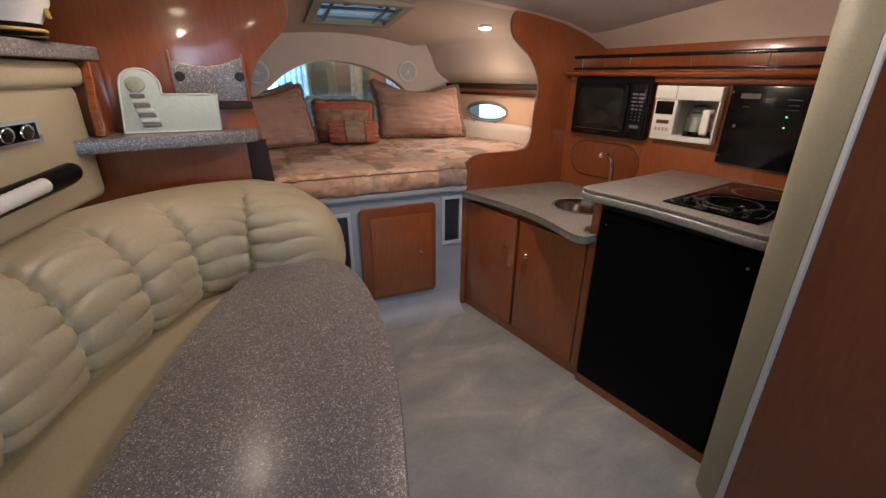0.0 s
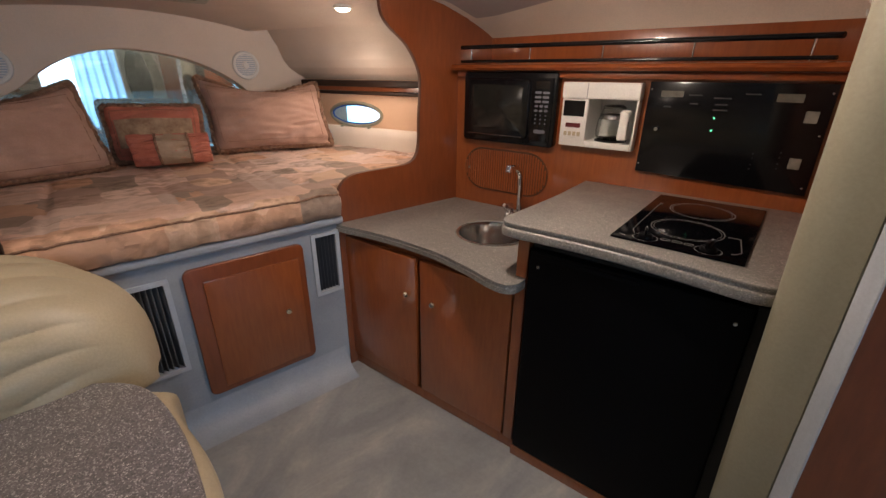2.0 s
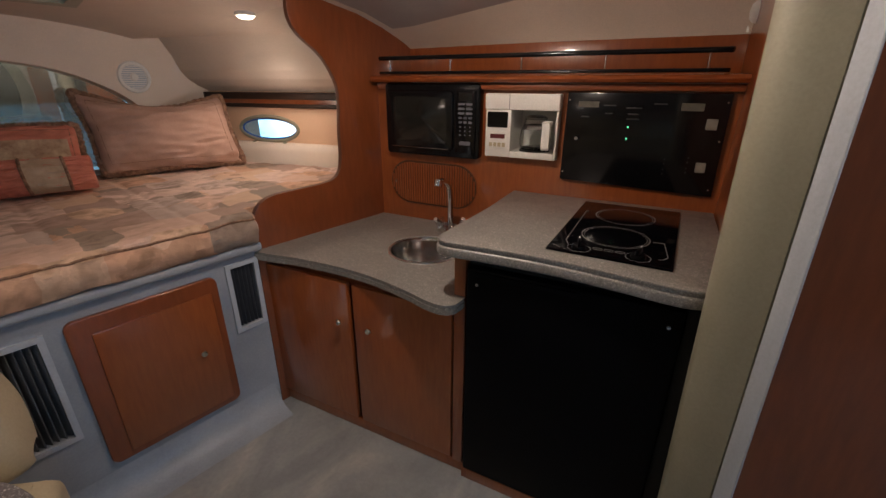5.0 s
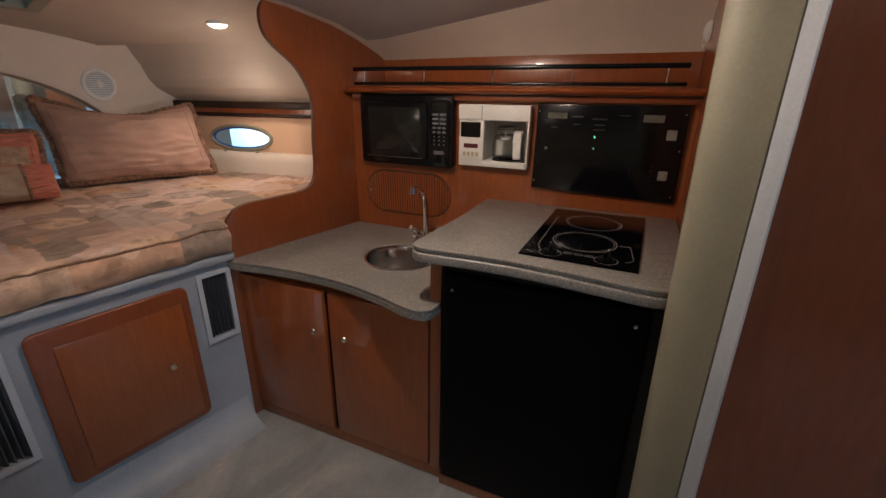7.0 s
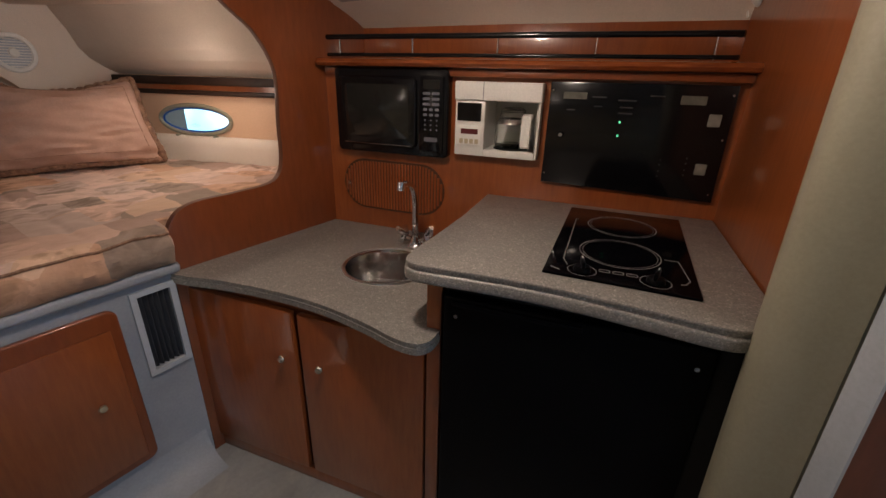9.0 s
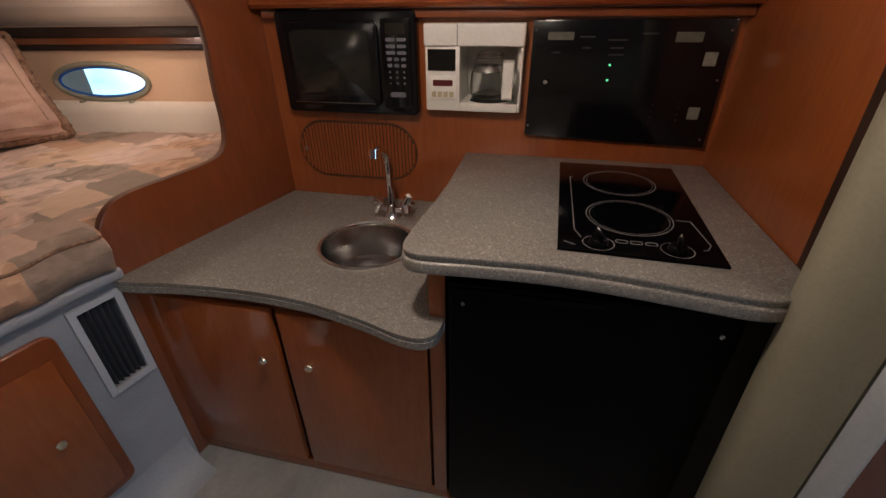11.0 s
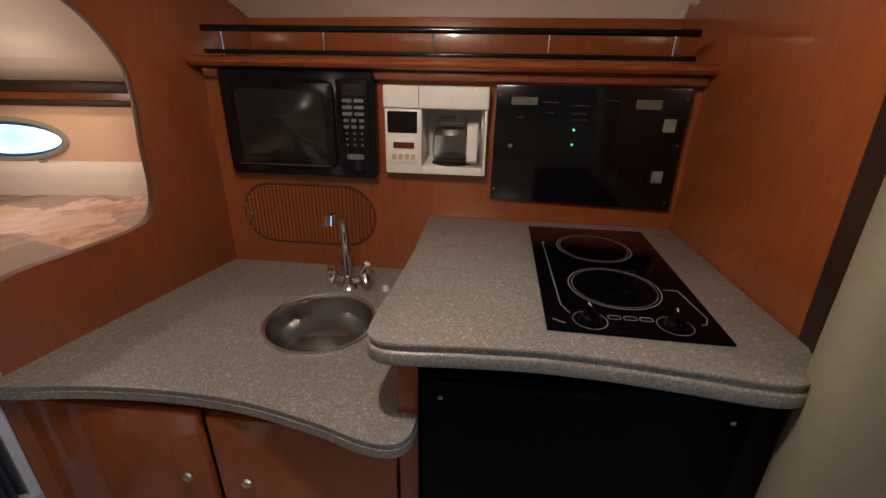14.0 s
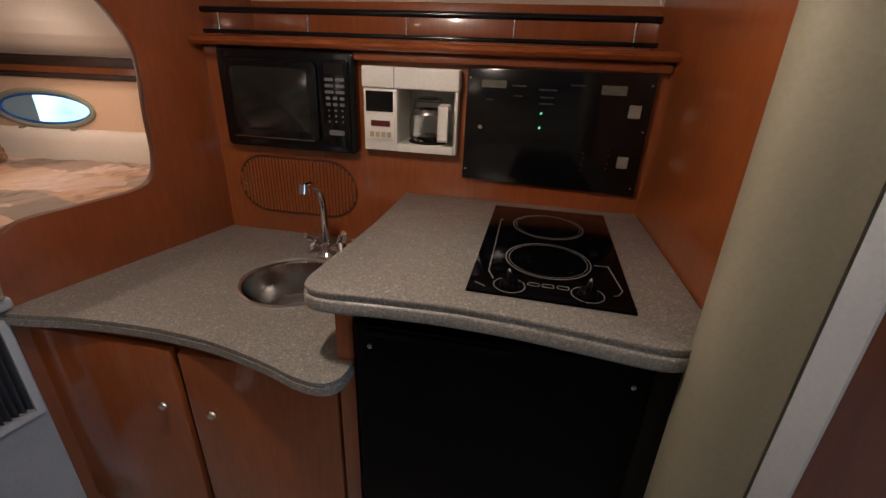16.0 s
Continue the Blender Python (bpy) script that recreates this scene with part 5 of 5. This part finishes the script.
lock = thing("side_locker", "cherry locker end with a rounded upright board between the shelves", "locker", (-0.96, -0.12, 1.117), BOAT)
part("body", box((-1.10, -0.13, 1.118), (-0.955, -0.030, 1.371)), CHERRY, lock, smooth=False)
edge3 = [(p.x, p.y) for p in curve([(-0.035, 1.118, 0), (-0.19, 1.118, 0), (-0.198, 1.15, 0), (-0.19, 1.22, 0), (-0.165, 1.29, 0), (-0.155, 1.34, 0), (-0.14, 1.371, 0)], 4)] + [(-0.035, 1.371)]
part("side_board", prism(edge3, "yz", -0.953, -0.925, 0.006, 3), CHERRY_BAR, lock)

cutting = thing("speckled_board", "speckled board with dished top and two black holes, on brackets", "board", (-0.57, -0.04, 1.22), BOAT)
line = [(p.x, p.y) for p in curve([(-0.695, 1.378, 0), (-0.64, 1.366, 0), (-0.573, 1.361, 0), (-0.50, 1.372, 0), (-0.434, 1.399, 0)], 5)] + [(-0.440, 1.226), (-0.700, 1.236)]
part("slab", prism(line, "xz", -0.050, -0.030, 0.003), STONE_COOL, cutting)
for x, z in ((-0.672, 1.322), (-0.458, 1.322)):
    part("hole", lathe([(0, 0.003), (0.016, 0.003), (0.018, 0.0)], (x, -0.0505, z), 24, turn=pose(0, 0, 0, 90, 0, 0)), BLACK_DULL, cutting)
for x, z in ((-0.699, 1.25), (-0.436, 1.24)):
    part("bracket", box((x - 0.005, -0.058, z), (x + 0.005, -0.027, z + 0.165), 0.003), CHERRY_DEEP, cutting)
part("ledge", box((-0.715, -0.058, 1.198), (-0.425, -0.027, 1.224), 0.003), DARK_TRIM, cutting)

sign = thing("decorative_board", "pale mint board with arched end and striped relief on shelf", "ornament", (-0.72, -0.085, 1.117), BOAT)
shape = [(p.x, p.y) for p in curve([(-0.892, 1.1175, 0), (-0.882, 1.20, 0), (-0.869, 1.305, 0), (-0.845, 1.340, 0), (-0.803, 1.352, 0), (-0.765, 1.341, 0), (-0.738, 1.305, 0), (-0.736, 1.262, 0)], 5)] + [(-0.548, 1.259), (-0.553, 1.1175)]
part("board", prism(shape, "xz", -0.100, -0.086, 0.003), MINT, sign)
outline3 = [(x, -0.1005, z) for x, z in shrunk(shape, 0.004)]
part("edging", tube(outline3, 0.0035, 6, closed=True), WHITE, sign)
part("olive_cap", prism(rounded(-0.845, 1.268, -0.785, 1.322, 0.026, 8), "xz", -0.106, -0.1005, 0.002), cloudy("olive_paint", (0.36, 0.38, 0.27), (0.44, 0.45, 0.33), 30, 0.6), sign)
for k in range(7):
    z = 1.246 - k * 0.0175
    x = -0.818 + k * 0.0045
    w = 0.024 + 0.0012 * k
    part("stripe", prism(rounded(x - w, z, x + w, z + 0.015, 0.005, 3), "xz", -0.106, -0.1005, 0.002), CLOTH if k % 2 else LABEL, sign)

hat = thing("captain_hat", "white peaked hat with black band and gold braid on shelf", "hat", (0.20, -0.06, 1.418), BACK)
hc = (0.205, -0.06, 0)
part("crown", lathe([(0, 1.530), (0.06, 1.540), (0.115, 1.548), (0.135, 1.538), (0.132, 1.520), (0.108, 1.480), (0.100, 1.462)], hc, 40), CLOTH, hat)
part("band", lathe([(0.099, 1.4195), (0.102, 1.4195), (0.103, 1.464), (0.099, 1.464)], hc, 40), BLACK_SOFT, hat, "black cap band")
bm = bmesh.new()
grid(lambda s, w: (hc[0] + (0.100 + 0.050 * w * math.sin(math.pi * s)) * math.cos(radians(-15 + 140 * s)), hc[1] + (0.100 + 0.055 * w * math.sin(math.pi * s)) * math.sin(radians(-15 + 140 * s)), 1.436 - 0.014 * w * math.sin(math.pi * s)), 20, 6, bm)
part("peak", bm, BLACK, hat, "glossy black peak")
part("braid", tube([(hc[0] + 0.106 * math.cos(radians(-10 + 130 * k / 20)), hc[1] + 0.106 * math.sin(radians(-10 + 130 * k / 20)), 1.446) for k in range(21)], 0.005, 8), GOLD, hat, "gold braid")
bm = box((-0.016, -0.004, -0.020), (0.016, 0.004, 0.026), 0.004)
bmesh.ops.transform(bm, matrix=Matrix.Translation((hc[0] - 0.03, hc[1] + 0.118, 1.500)) @ pose(0, 0, 0, 8, 0, 12), verts=bm.verts)
part("badge", bm, GOLD, hat, "small gold and black badge")

table = thing("dinette_table", "grey speckled table with a tapered rounded end", "table", (-0.9, 0.3, 0.0))
tl = [(p.x, p.y) for p in curve([(-1.39, 0.275, 0), (-1.50, 0.36, 0), (-1.555, 0.455, 0), (-1.560, 0.56, 0), (-1.515, 0.650, 0), (-1.42, 0.712, 0), (-1.28, 0.722, 0), (-1.105, 0.695, 0), (-0.86, 0.626, 0), (-0.62, 0.528, 0), (-0.46, 0.450, 0), (-0.33, 0.375, 0), (-0.22, 0.25, 0), (-0.20, 0.08, 0), (-0.28, -0.10, 0), (-0.42, -0.19, 0), (-0.58, -0.155, 0), (-0.72, -0.070, 0), (-0.86, -0.008, 0), (-1.07, 0.090, 0), (-1.25, 0.185, 0)], 4, closed=True)]
bm = prism(shrunk(tl, 0.003), "xy", 0.6185, 0.630, 0.004, 3)
prism(tl, "xy", 0.592, 0.6165, 0.006, 3, bm=bm)
part("top", bm, STONE_COOL, table)
part("post", ring((-0.75, 0.27, 0.02), (-0.75, 0.27, 0.592), 0.032, 28), CHROME, table)
part("foot", lathe([(0, 0.022), (0.06, 0.020), (0.085, 0.008), (0.09, 0.0), (0, 0)], (-0.75, 0.27, 0.0), 32), CHROME, table)

cur = thing("companionway_curtain", "sheer bluish-white curtain gathered at the companionway", "curtain", (1.62, 0.3, 0.5))
part("cloth", grid(lambda s, w: (1.625 + 0.018 * math.sin(s * 34) + 0.01 * math.sin(s * 13), 0.08 + 0.54 * s + 0.05 * w * (0.5 - s), 0.58 + 1.17 * w), 60, 6), SHEER, cur)
solo("panel_aft", box((1.620, 1.102, 0.0), (1.662, 1.41, 1.90)), CHERRY, "cherry panel beside the companionway door", kind="structure", smooth=False)
dr = thing("companionway_door", "cream door with a dark oval window beside the companionway", "door", (1.64, 1.1, 0.0))
part("leaf", prism([(0.62, 0.0), (1.10, 0.0), (1.10, 1.0), (1.08, 1.28), (1.03, 1.50), (0.94, 1.68), (0.80, 1.76), (0.62, 1.76)], "yz", 1.635, 1.659, 0.006), COLUMN, dr)
part("window", prism([(0.81 + 0.15 * math.cos(2 * math.pi * k / 32), 1.22 + 0.40 * math.sin(2 * math.pi * k / 32)) for k in range(32)], "yz", 1.626, 1.6345, 0.003), TINT_PANE, dr, "dark oval window")

# ---- outside ----
water = box((-60, -60, -0.9), (60, 60, -0.85))
solo("water", water, WATER, "blue harbour water", kind="structure", smooth=False)
# self-lit sheet standing in for daylight outside, its white and blue glare painted
GLARE = glowing("painted_glare", (0.80, 0.93, 1.0), 3.2)
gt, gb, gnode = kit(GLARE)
painted_sheen = ramp(gt, texture(gt, gnode, 0.55, 4, (1, 1, 2.2), 0.55, 0.6).outputs[0], [(0.40, (0.10, 0.42, 0.80)), (0.52, (0.45, 0.80, 1.0)), (0.58, (1.0, 1.0, 1.0))])
gt.links.new(painted_sheen.outputs[0], gb.inputs["Emission Color"])
solo("backdrop", prism([(0.3, -0.84), (6.0, -0.84), (6.0, 2.2), (0.3, 2.2)], "xz", -2.75, -2.70), GLARE, "glowing sheet outside the porthole painted as bright hazy harbour glare", kind="structure", space=SIDE, smooth=False)
line = thing("mooring_line", "thin dark mooring line outside the porthole", "rope", (1.0, -0.6, 0.6), SIDE)
part("rope", tube(curve([(0.4, -0.35, 0.72), (1.0, -1.2, 0.70), (2.6, -2.55, 0.85)], 6), 0.010, 6), DARK_TRIM, line)
